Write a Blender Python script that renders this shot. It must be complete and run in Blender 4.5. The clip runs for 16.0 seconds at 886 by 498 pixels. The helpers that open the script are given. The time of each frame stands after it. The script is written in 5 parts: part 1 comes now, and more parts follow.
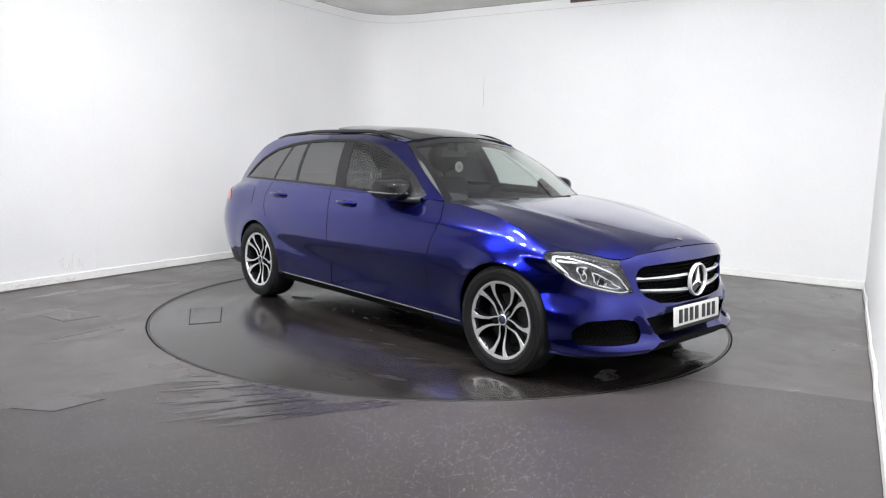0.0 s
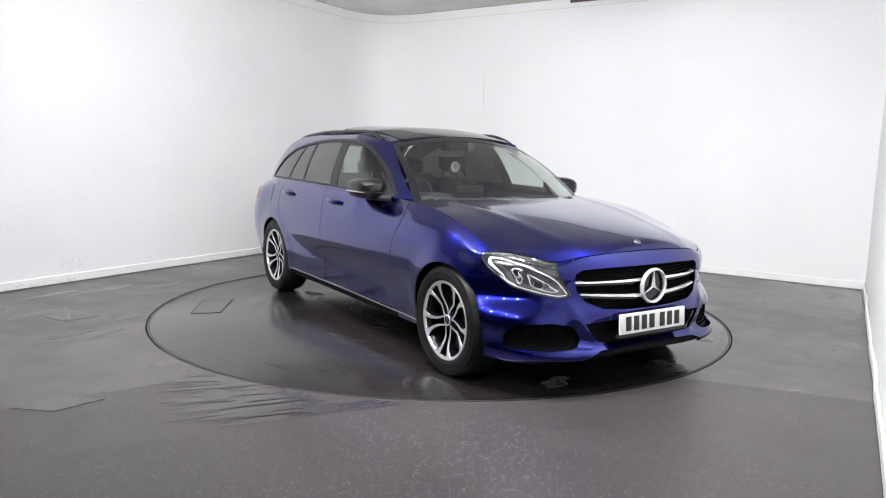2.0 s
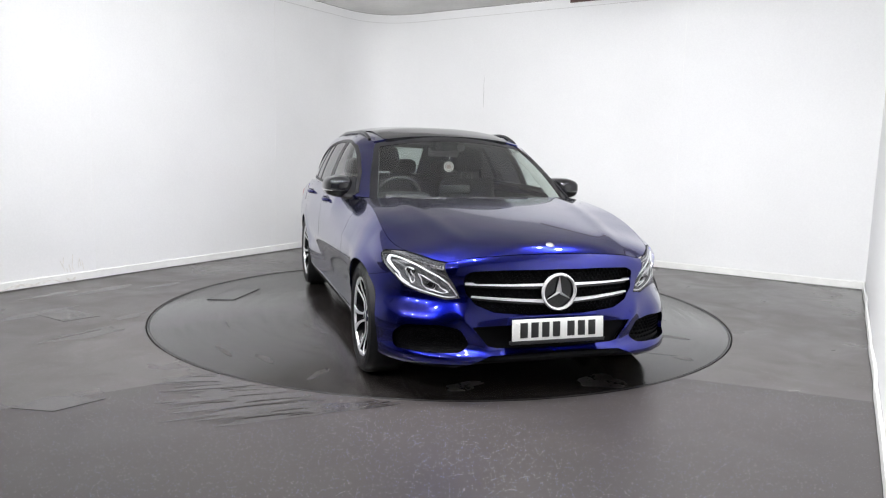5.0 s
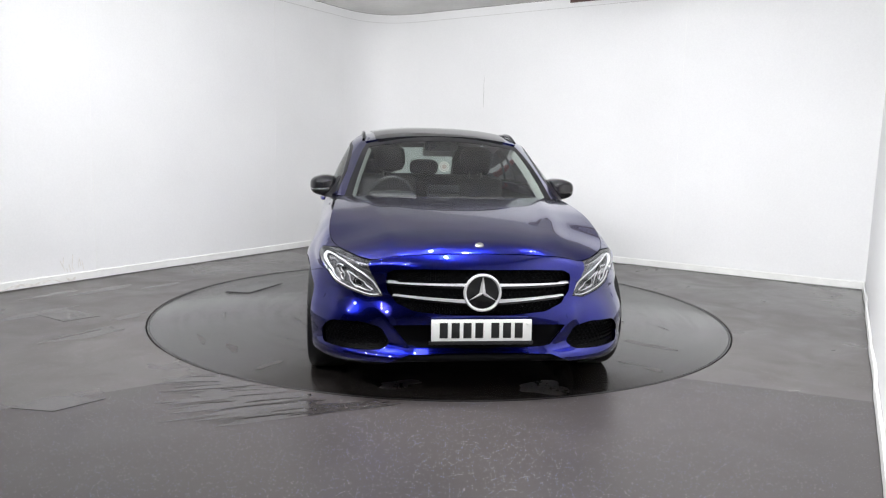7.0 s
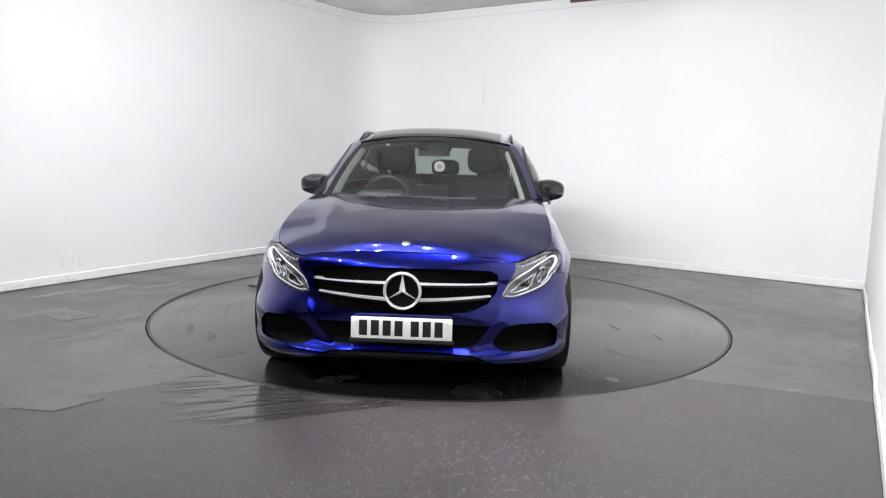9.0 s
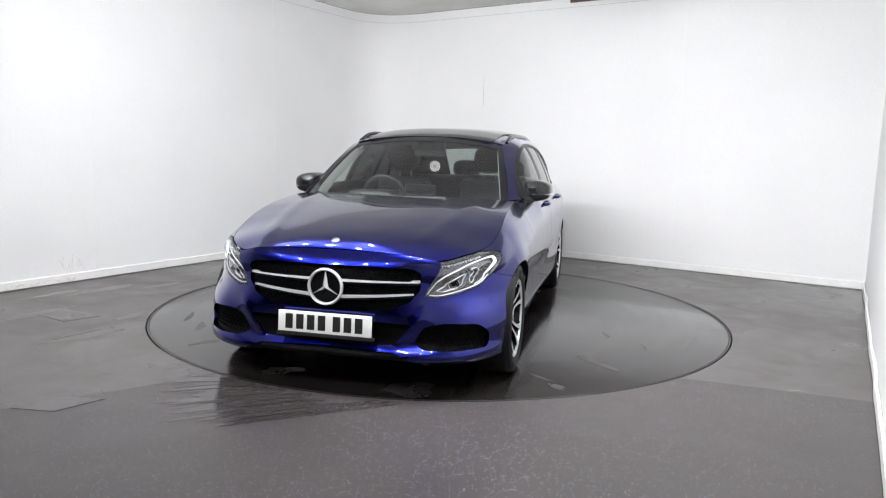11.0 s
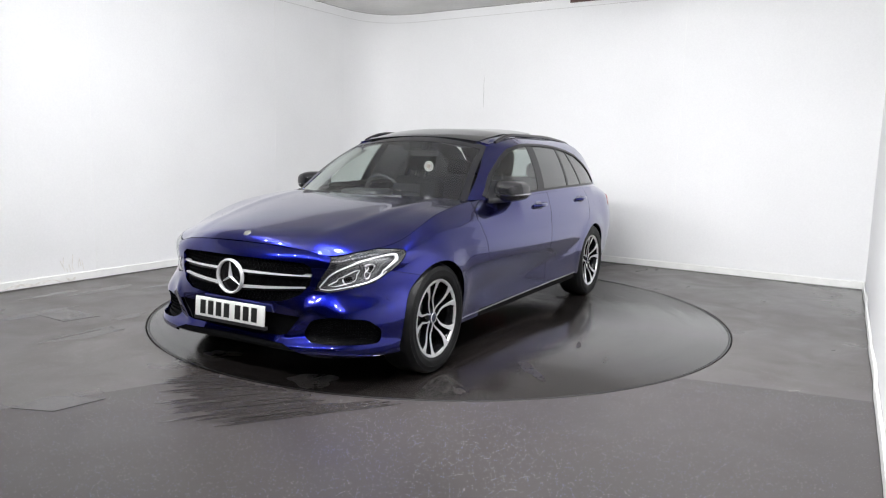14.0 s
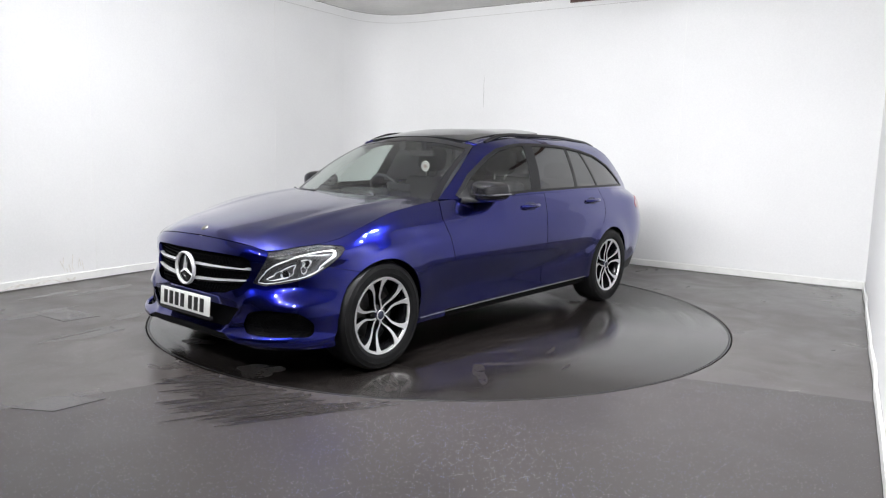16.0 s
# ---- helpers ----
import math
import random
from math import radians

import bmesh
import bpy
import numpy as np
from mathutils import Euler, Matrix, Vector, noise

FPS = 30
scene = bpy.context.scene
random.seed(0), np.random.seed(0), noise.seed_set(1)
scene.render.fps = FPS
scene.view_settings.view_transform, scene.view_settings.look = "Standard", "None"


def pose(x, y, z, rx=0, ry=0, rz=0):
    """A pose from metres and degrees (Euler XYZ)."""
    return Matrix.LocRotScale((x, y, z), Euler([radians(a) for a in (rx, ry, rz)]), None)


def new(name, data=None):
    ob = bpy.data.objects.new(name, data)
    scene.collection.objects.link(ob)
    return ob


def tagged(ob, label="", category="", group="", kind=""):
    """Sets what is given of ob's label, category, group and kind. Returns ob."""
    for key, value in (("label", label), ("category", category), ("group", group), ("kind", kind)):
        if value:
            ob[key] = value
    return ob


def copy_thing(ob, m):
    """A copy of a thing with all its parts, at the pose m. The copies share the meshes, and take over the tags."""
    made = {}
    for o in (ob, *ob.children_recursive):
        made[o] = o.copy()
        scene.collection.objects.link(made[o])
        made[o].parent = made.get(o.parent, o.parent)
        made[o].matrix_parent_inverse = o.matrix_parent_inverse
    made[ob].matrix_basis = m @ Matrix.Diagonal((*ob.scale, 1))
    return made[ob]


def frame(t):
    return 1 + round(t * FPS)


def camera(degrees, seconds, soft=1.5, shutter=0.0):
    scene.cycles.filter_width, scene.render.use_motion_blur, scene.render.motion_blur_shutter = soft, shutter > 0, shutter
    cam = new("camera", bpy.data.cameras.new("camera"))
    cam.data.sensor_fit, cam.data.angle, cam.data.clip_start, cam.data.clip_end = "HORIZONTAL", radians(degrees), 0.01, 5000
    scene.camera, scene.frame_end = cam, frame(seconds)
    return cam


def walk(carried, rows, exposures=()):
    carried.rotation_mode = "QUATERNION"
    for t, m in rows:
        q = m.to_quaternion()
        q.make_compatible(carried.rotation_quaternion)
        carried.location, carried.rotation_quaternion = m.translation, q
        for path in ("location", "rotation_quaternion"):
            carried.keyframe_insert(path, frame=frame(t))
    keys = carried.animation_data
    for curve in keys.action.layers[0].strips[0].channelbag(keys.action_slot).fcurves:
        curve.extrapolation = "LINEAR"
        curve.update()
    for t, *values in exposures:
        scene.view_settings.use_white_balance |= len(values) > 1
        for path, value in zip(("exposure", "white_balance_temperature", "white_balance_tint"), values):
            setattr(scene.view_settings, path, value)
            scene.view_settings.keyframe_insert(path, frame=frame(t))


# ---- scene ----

# The camera stands still on its stand beside the entrance wall.
cam = camera(63.16, 16.0, soft=1.2)
tilt = pose(0, 0, 1.2955, 90 - 7.797, 0, 0) @ pose(0, 0, 0, 0, 0, 1.362)
walk(cam, [(0.0, tilt), (16.0, tilt)], exposures=[(0.0, 0.0), (16.0, 0.0)])

# The booth has no daylight: a faint grey world stands for light that leaks in over the walls.
world = bpy.data.worlds.new("world")
world.use_nodes = True
world.node_tree.nodes["Background"].inputs[0].default_value = (0.9, 0.95, 1.0, 1)
world.node_tree.nodes["Background"].inputs[1].default_value = 0.3
scene.world = world

LAMP = 1340.0         # glow of each ceiling lamp


# ---- materials ----
def mat(name, color, rough=0.5, metal=0.0, coat=0.0, grain=None, bump=0.0, spots=None, emit=None, alpha_gloss=None, spec=0.5):
    """color: base; grain: (scale, amount) of fine variation; spots: (scale, amount) of broad variation in tone and gloss."""
    m = bpy.data.materials.new(name)
    m.use_nodes = True
    t = m.node_tree
    b = t.nodes["Principled BSDF"]
    b.inputs["Base Color"].default_value = (*color, 1)
    b.inputs["Roughness"].default_value = rough
    b.inputs["Metallic"].default_value = metal
    b.inputs["Coat Weight"].default_value = coat
    b.inputs["Coat Roughness"].default_value = 0.03
    b.inputs["Specular IOR Level"].default_value = spec
    if emit:
        b.inputs["Emission Color"].default_value = (*emit[0], 1)
        b.inputs["Emission Strength"].default_value = emit[1]
    if grain or spots:
        co = t.nodes.new("ShaderNodeTexCoord")
        tone = None
        for scale, amount in [q for q in (grain, spots) if q]:
            n = t.nodes.new("ShaderNodeTexNoise")
            n.inputs["Scale"].default_value = scale
            n.inputs["Detail"].default_value = 5
            t.links.new(co.outputs["Object"], n.inputs["Vector"])
            r = t.nodes.new("ShaderNodeMapRange")
            r.inputs["From Min"].default_value, r.inputs["From Max"].default_value = 0.3, 0.7
            r.inputs["To Min"].default_value, r.inputs["To Max"].default_value = 1 - amount, 1 + amount
            t.links.new(n.outputs["Fac"], r.inputs["Value"])
            if tone is None:
                tone = r.outputs[0]
                fine = n.outputs["Fac"]
            else:
                k = t.nodes.new("ShaderNodeMath")
                k.operation = "MULTIPLY"
                t.links.new(tone, k.inputs[0])
                t.links.new(r.outputs[0], k.inputs[1])
                tone = k.outputs[0]
        c = t.nodes.new("ShaderNodeVectorMath")
        c.operation = "SCALE"
        c.inputs[0].default_value = color
        t.links.new(tone, c.inputs["Scale"])
        t.links.new(c.outputs[0], b.inputs["Base Color"])
        k = t.nodes.new("ShaderNodeMath")
        k.operation = "MULTIPLY"
        k.inputs[1].default_value = rough
        t.links.new(tone, k.inputs[0])
        t.links.new(k.outputs[0], b.inputs["Roughness"])
        if bump:
            bp = t.nodes.new("ShaderNodeBump")
            bp.inputs["Strength"].default_value = bump
            bp.inputs["Distance"].default_value = 0.002
            t.links.new(fine, bp.inputs["Height"])
            t.links.new(bp.outputs[0], b.inputs["Normal"])
    return m


def glass_mat(name, tint, gloss=0.07):
    """Thin glass: tinted see-through with a real reflection on it."""
    m = bpy.data.materials.new(name)
    m.use_nodes = True
    t = m.node_tree
    t.nodes.remove(t.nodes["Principled BSDF"])
    out = t.nodes["Material Output"]
    clear, shine, mix, f, p5, mad = (t.nodes.new(k) for k in ("ShaderNodeBsdfTransparent", "ShaderNodeBsdfGlossy", "ShaderNodeMixShader", "ShaderNodeLayerWeight", "ShaderNodeMath", "ShaderNodeMath"))
    clear.inputs[0].default_value = (*tint, 1)
    shine.inputs["Roughness"].default_value = 0.02
    f.inputs[0].default_value = 0.5
    p5.operation, mad.operation = "POWER", "MULTIPLY_ADD"
    p5.inputs[1].default_value = 5.0
    mad.inputs[1].default_value, mad.inputs[2].default_value = 0.9, gloss
    t.links.new(f.outputs["Facing"], p5.inputs[0])
    t.links.new(p5.outputs[0], mad.inputs[0])
    t.links.new(mad.outputs[0], mix.inputs[0])
    t.links.new(clear.outputs[0], mix.inputs[1])
    t.links.new(shine.outputs[0], mix.inputs[2])
    t.links.new(mix.outputs[0], out.inputs[0])
    return m


M_WALL = mat("white_wall_paint", (0.80, 0.80, 0.80), 0.55, grain=(60, 0.02), spots=(0.8, 0.03), bump=0.05)
M_HALL = mat("dark_hall_backdrop", (0.11, 0.11, 0.115), 0.6, grain=(20, 0.2), spots=(1.0, 0.2))
M_SKIRT = mat("white_gloss_paint", (0.82, 0.82, 0.80), 0.35, grain=(12, 0.03), spots=(1.5, 0.04))
M_CEIL = mat("grey_ceiling_board", (0.80, 0.79, 0.77), 0.8, grain=(30, 0.04), spots=(1.0, 0.10))
M_JOINT = mat("grey_joint", (0.16, 0.15, 0.145), 0.8)
M_STRIPGREY = mat("grey_cover_strip", (0.60, 0.59, 0.58), 0.5)
M_REARGLASS = glass_mat("tailgate_glass", (0.45, 0.50, 0.48), 0.08)
M_DARK = mat("dark_gap", (0.012, 0.012, 0.012), 0.8)
M_PLASTIC = mat("black_plastic", (0.012, 0.012, 0.013), 0.45, grain=(300, 0.1), bump=0.1)
M_PIANO = mat("gloss_black", (0.006, 0.006, 0.007), 0.06)
M_TRIM = mat("black_window_trim", (0.006, 0.006, 0.007), 0.35, spec=0.3)
M_GRILLE = mat("black_grille_plastic", (0.0025, 0.0025, 0.003), 0.5, spec=0.06)
M_RUBBER = mat("tyre_rubber", (0.009, 0.009, 0.0095), 0.45, spec=0.16, grain=(150, 0.15), spots=(9, 0.25), bump=0.15)
M_ALU = mat("machined_aluminium", (0.80, 0.80, 0.81), 0.36, metal=0.85, grain=(200, 0.04))
M_RIMDARK = mat("dark_wheel_paint", (0.006, 0.006, 0.007), 0.22, spec=0.25)
M_DISCSTEEL = mat("worn_brake_disc", (0.10, 0.098, 0.095), 0.4, metal=1.0, grain=(40, 0.15))
M_CAP = mat("dark_blue_hub_cap", (0.03, 0.034, 0.06), 0.25)
M_APILLAR = mat("pale_pillar_trim", (0.24, 0.25, 0.24), 0.8, grain=(200, 0.08))
M_CHROME = mat("chrome", (0.85, 0.85, 0.86), 0.07, metal=1.0)
M_SATIN = mat("satin_silver", (0.90, 0.90, 0.92), 0.28, metal=0.55)
M_EMBLEM = mat("bright_emblem_metal", (0.92, 0.92, 0.93), 0.26, metal=0.6)
M_STEEL = mat("brake_steel", (0.22, 0.215, 0.21), 0.35, metal=1.0, grain=(40, 0.15))
M_FABRIC = mat("dark_seat_cloth", (0.010, 0.010, 0.0115), 0.85, grain=(250, 0.3), bump=0.3)
M_DASH = mat("dark_dash_plastic", (0.014, 0.014, 0.016), 0.55, grain=(300, 0.2), bump=0.1)
M_WHITE = mat("plate_white", (0.80, 0.80, 0.78), 0.3)
M_INK = mat("plate_black", (0.01, 0.01, 0.01), 0.4)
M_RED = mat("red_lens", (0.5, 0.01, 0.01), 0.1, coat=1.0)
M_LAMPCLEAR = glass_mat("headlamp_clear", (0.93, 0.94, 0.95), 0.06)
M_SCREEN = glass_mat("windscreen_glass", (0.82, 0.89, 0.85), 0.155)
M_TINT = glass_mat("privacy_glass", (0.06, 0.06, 0.065), 0.19)
M_SIDEGLASS = glass_mat("door_glass", (0.80, 0.86, 0.83), 0.13)
M_MIRROR = mat("mirror_silver", (0.9, 0.9, 0.9), 0.01, metal=1.0)
M_LAMPGREY = mat("headlamp_bezel", (0.27, 0.27, 0.28), 0.26, metal=0.8)
M_GUIDE = mat("light_guide_white", (0.82, 0.83, 0.85), 0.2, coat=0.8)
M_LINING = mat("grey_roof_lining", (0.16, 0.16, 0.16), 0.9, grain=(200, 0.1))
M_CUP_SHADE = mat("recess_shade_blue", (0.003, 0.004, 0.06), 0.35, metal=0.6, coat=1.0)
M_BADGE = mat("badge_red", (0.20, 0.14, 0.125), 0.4)
M_HANG = mat("grey_white_card", (0.46, 0.45, 0.43), 0.5)


def paint():
    """Metallic blue under clear lacquer, with fine flake."""
    m = mat("metallic_blue_paint", (0.003, 0.006, 0.20), 0.18, metal=1.0, coat=1.0)
    t = m.node_tree
    b = t.nodes["Principled BSDF"]
    co, v, r = (t.nodes.new(k) for k in ("ShaderNodeTexCoord", "ShaderNodeTexVoronoi", "ShaderNodeMixRGB"))
    v.inputs["Scale"].default_value = 900
    r.inputs[1].default_value, r.inputs[2].default_value = (0.0018, 0.0042, 0.130, 1), (0.0034, 0.0074, 0.215, 1)
    t.links.new(co.outputs["Object"], v.inputs["Vector"])
    t.links.new(v.outputs["Color"], r.inputs[0])
    t.links.new(r.outputs[0], b.inputs["Base Color"])
    return m


M_PAINT = paint()


def vinyl(name, base, fleck, wet, smear=0.25, tones=1.0, dry=0.30, spec=0.85, chips=125, swirl=False):
    """Safety vinyl: dark grey with pale and blue flecks, scuffs and damp patches that shine."""
    m = mat(name, base, 0.3, spec=spec)
    t = m.node_tree
    b = t.nodes["Principled BSDF"]
    N = t.nodes.new
    co = N("ShaderNodeTexCoord")
    big, mid, vor, fine = N("ShaderNodeTexNoise"), N("ShaderNodeTexNoise"), N("ShaderNodeTexVoronoi"), N("ShaderNodeTexNoise")
    big.inputs["Scale"].default_value, big.inputs["Detail"].default_value = 0.55, 6
    mid.inputs["Scale"].default_value, mid.inputs["Detail"].default_value, mid.inputs["Distortion"].default_value = 2.2, 7, 1.2
    fine.inputs["Scale"].default_value = 260
    vor.inputs["Scale"].default_value = chips
    for n in (big, mid, vor, fine):
        t.links.new(co.outputs["Object"], n.inputs["Vector"])

    def ramp(src, a, b2, lo, hi):
        r = N("ShaderNodeMapRange")
        for k, q in zip(("From Min", "From Max", "To Min", "To Max"), (a, b2, lo, hi)):
            r.inputs[k].default_value = q
        t.links.new(src, r.inputs["Value"])
        return r.outputs[0]

    def times(a, b2):
        k = N("ShaderNodeMath")
        k.operation = "MULTIPLY"
        t.links.new(a, k.inputs[0])
        t.links.new(b2, k.inputs[1])
        return k.outputs[0]

    tone = times(ramp(big.outputs["Fac"], 0.35, 0.65, 1 - 0.2 * tones, 1 + 0.2 * tones), ramp(mid.outputs["Fac"], 0.35, 0.7, 1 - 0.12 * tones, 1 + 0.16 * tones))
    c = N("ShaderNodeVectorMath")
    c.operation = "SCALE"
    c.inputs[0].default_value = base
    t.links.new(tone, c.inputs["Scale"])
    dust = N("ShaderNodeTexNoise")
    dust.inputs["Scale"].default_value, dust.inputs["Detail"].default_value, dust.inputs["Distortion"].default_value = 1.3, 9, 2.5
    t.links.new(co.outputs["Object"], dust.inputs["Vector"])
    if swirl:                             # smears lie in arcs round the middle
        xyz, rad, ang, put = N("ShaderNodeSeparateXYZ"), N("ShaderNodeVectorMath"), N("ShaderNodeMath"), N("ShaderNodeCombineXYZ")
        rad.operation, ang.operation = "LENGTH", "ARCTAN2"
        t.links.new(co.outputs["Object"], xyz.inputs[0])
        t.links.new(co.outputs["Object"], rad.inputs[0])
        t.links.new(xyz.outputs[1], ang.inputs[0])
        t.links.new(xyz.outputs[0], ang.inputs[1])
        stretch = N("ShaderNodeMath")
        stretch.operation = "MULTIPLY"
        stretch.inputs[1].default_value = 6.0
        t.links.new(rad.outputs["Value"], stretch.inputs[0])
        t.links.new(stretch.outputs[0], put.inputs[0])
        t.links.new(ang.outputs[0], put.inputs[1])
        for n in (dust, mid):
            t.links.new(put.outputs[0], n.inputs["Vector"])
        dust.inputs["Distortion"].default_value = mid.inputs["Distortion"].default_value = 0.6
    veil = N("ShaderNodeMixRGB")
    veil.inputs[2].default_value = (0.14, 0.125, 0.115, 1)
    t.links.new(ramp(dust.outputs["Fac"], 0.60, 0.74, 0, smear), veil.inputs[0])
    t.links.new(c.outputs[0], veil.inputs[1])
    mixf = N("ShaderNodeMixRGB")
    chip = ramp(vor.outputs["Distance"], 0.20, 0.30, 1, 0)
    sep = N("ShaderNodeSeparateColor")
    t.links.new(vor.outputs["Color"], sep.inputs[0])
    few = ramp(sep.outputs[0], 0.72, 0.84, 0, fleck)
    t.links.new(times(chip, times(few, ramp(big.outputs["Fac"], 0.38, 0.55, 0.35, 1.0))), mixf.inputs[0])
    t.links.new(veil.outputs[0], mixf.inputs[1])
    hue = N("ShaderNodeMixRGB")
    hue.inputs[1].default_value, hue.inputs[2].default_value = (0.85, 0.83, 0.90, 1), (0.34, 0.40, 0.80, 1)
    t.links.new(ramp(sep.outputs[1], 0.45, 0.55, 0, 1), hue.inputs[0])
    t.links.new(hue.outputs[0], mixf.inputs[2])
    t.links.new(mixf.outputs[0], b.inputs["Base Color"])
    t.links.new(times(ramp(big.outputs["Fac"], 0.42, 0.60, wet, dry), ramp(mid.outputs["Fac"], 0.3, 0.7, 1 - 0.2 * tones, 1 + 0.2 * tones)), b.inputs["Roughness"])
    bp = N("ShaderNodeBump")
    bp.inputs["Strength"].default_value, bp.inputs["Distance"].default_value = 0.12, 0.001
    t.links.new(fine.outputs["Fac"], bp.inputs["Height"])
    t.links.new(bp.outputs[0], b.inputs["Normal"])
    return m


M_FLOOR = vinyl("worn_grey_vinyl", (0.052, 0.0442, 0.0420), 0.22, 0.24, dry=0.38, spec=0.75)
M_FLECK = vinyl("grey_flecked_vinyl", (0.049, 0.0422, 0.0408), 0.75, 0.40, smear=0.0, tones=0.45, dry=0.47, spec=0.6)
M_TRACK = vinyl("wet_flecked_vinyl", (0.042, 0.037, 0.036), 0.8, 0.13, smear=0.0, tones=0.8, dry=0.22)
M_DISC = vinyl("worn_turntable_vinyl", (0.0135, 0.0114, 0.0107), 0.05, 0.14, smear=0.20, dry=0.24, spec=1.0, swirl=True)
M_PATCH = vinyl("scuffed_vinyl_patch", (0.044, 0.0385, 0.0365), 0.20, 0.22)
M_DAMP = mat("damp_vinyl", (0.046, 0.040, 0.038), 0.15, grain=(25, 0.25), spots=(5, 0.3))
M_DRY = mat("dry_matt_smear", (0.026, 0.0225, 0.021), 0.33, grain=(40, 0.25), spots=(8, 0.3))
M_BEAM = mat("brown_painted_beam", (0.10, 0.055, 0.045), 0.6, grain=(30, 0.2))
M_STAIN = mat("brown_wall_stain", (0.74, 0.715, 0.675), 0.7, grain=(40, 0.15))
M_CRACK = mat("grey_hairline", (0.50, 0.50, 0.49), 0.7)


# ---- mesh helpers ----
def link_mesh(name, bm, material, parent=None, label="", smooth=True):
    me = bpy.data.meshes.new(name)
    bm.to_mesh(me)
    bm.free()
    me.materials.append(material)
    if smooth:
        me.shade_smooth()
        me.set_sharp_from_angle(angle=radians(38))
    ob = new(name, me)
    ob.parent = parent
    return tagged(ob, label)


def part(name, bm, material, parent, label="", smooth=True):
    return link_mesh(name, bm, material, parent, label, smooth)


def box(bm, x0, x1, y0, y1, z0, z1, m=None):
    vs = [bm.verts.new((x, y, z)) for x in (x0, x1) for y in (y0, y1) for z in (z0, z1)]
    for q in ((0, 1, 3, 2), (4, 6, 7, 5), (0, 4, 5, 1), (2, 3, 7, 6), (0, 2, 6, 4), (1, 5, 7, 3)):
        bm.faces.new([vs[i] for i in q])
    if m is not None:
        bmesh.ops.transform(bm, matrix=m, verts=vs)
    return vs


def soft_box(x0, x1, y0, y1, z0, z1, r=0.02, m=None, seg=2):
    bm = bmesh.new()
    box(bm, x0, x1, y0, y1, z0, z1)
    bmesh.ops.recalc_face_normals(bm, faces=bm.faces)
    bmesh.ops.bevel(bm, geom=list(bm.edges), offset=r, segments=seg, affect="EDGES", profile=0.6)
    if m is not None:
        bm.transform(m)
    return bm


def join(*bms):
    """Several bmeshes as one."""
    out = bmesh.new()
    for b in bms:
        me = bpy.data.meshes.new("join")
        b.to_mesh(me)
        b.free()
        out.from_mesh(me)
        bpy.data.meshes.remove(me)
    return out


def lathe(profile, n=48, axis="y", a0=0.0, a1=2 * math.pi):
    """Turn a profile of (radius, along) round the axis."""
    bm = bmesh.new()
    whole = abs(a1 - a0 - 2 * math.pi) < 1e-6
    rings = []
    for i in range(n if whole else n + 1):
        a = a0 + (a1 - a0) * i / n
        c, s = math.cos(a), math.sin(a)
        rings.append([bm.verts.new((r * c, h, r * s) if axis == "y" else (r * c, r * s, h)) for r, h in profile])
    for i in range(len(rings) if whole else len(rings) - 1):
        p, q = rings[i], rings[(i + 1) % len(rings)]
        for j in range(len(profile) - 1):
            bm.faces.new((p[j], q[j], q[j + 1], p[j + 1]))
    bmesh.ops.remove_doubles(bm, verts=bm.verts, dist=1e-6)
    bmesh.ops.recalc_face_normals(bm, faces=bm.faces)
    return bm


def tube(points, r, n=8, taper=None):
    """A round bar along points."""
    bm = bmesh.new()
    pts = [Vector(q) for q in points]
    rings = []
    for i, q in enumerate(pts):
        d = (pts[min(i + 1, len(pts) - 1)] - pts[max(i - 1, 0)]).normalized()
        u = d.orthogonal().normalized() if i == 0 else (u - d * u.dot(d)).normalized()
        v = d.cross(u)
        k = float(r * (taper[i] if taper else 1))
        rings.append([bm.verts.new(q + k * (math.cos(6.2832 * j / n) * u + math.sin(6.2832 * j / n) * v)) for j in range(n)])
    for p, q in zip(rings, rings[1:]):
        for j in range(n):
            bm.faces.new((p[j], p[(j + 1) % n], q[(j + 1) % n], q[j]))
    bm.faces.new(rings[0][::-1])
    bm.faces.new(rings[-1])
    bmesh.ops.recalc_face_normals(bm, faces=bm.faces)
    return bm


def dense(poly, step):
    """A closed outline with points every step or so."""
    out = []
    for (x0, y0), (x1, y1) in zip(poly, [*poly[1:], poly[0]]):
        n = max(1, int(math.hypot(x1 - x0, y1 - y0) / step))
        out += [(x0 + (x1 - x0) * i / n, y0 + (y1 - y0) * i / n) for i in range(n)]
    return np.array(out)


def rounded(poly, r, seg=5):
    """The outline with its corners cut round."""
    out = []
    n = len(poly)
    for i in range(n):
        p, a, b = (Vector(poly[i]), Vector(poly[i - 1]), Vector(poly[(i + 1) % n]))
        k1, k2 = min(r, (a - p).length * 0.45), min(r, (b - p).length * 0.45)
        s, e = p + (a - p).normalized() * k1, p + (b - p).normalized() * k2
        for j in range(seg + 1):
            f = j / seg
            out.append(tuple((1 - f) ** 2 * s + 2 * f * (1 - f) * p + f * f * e))
    return out


def inside(px, py, poly):
    hit = np.zeros(px.shape, bool)
    x, y = poly[:, 0], poly[:, 1]
    for x0, y0, x1, y1 in zip(x, y, np.roll(x, -1), np.roll(y, -1)):
        if y0 != y1:
            hit ^= ((y0 > py) != (y1 > py)) & (px < (x1 - x0) * (py - y0) / (y1 - y0) + x0)
    return hit


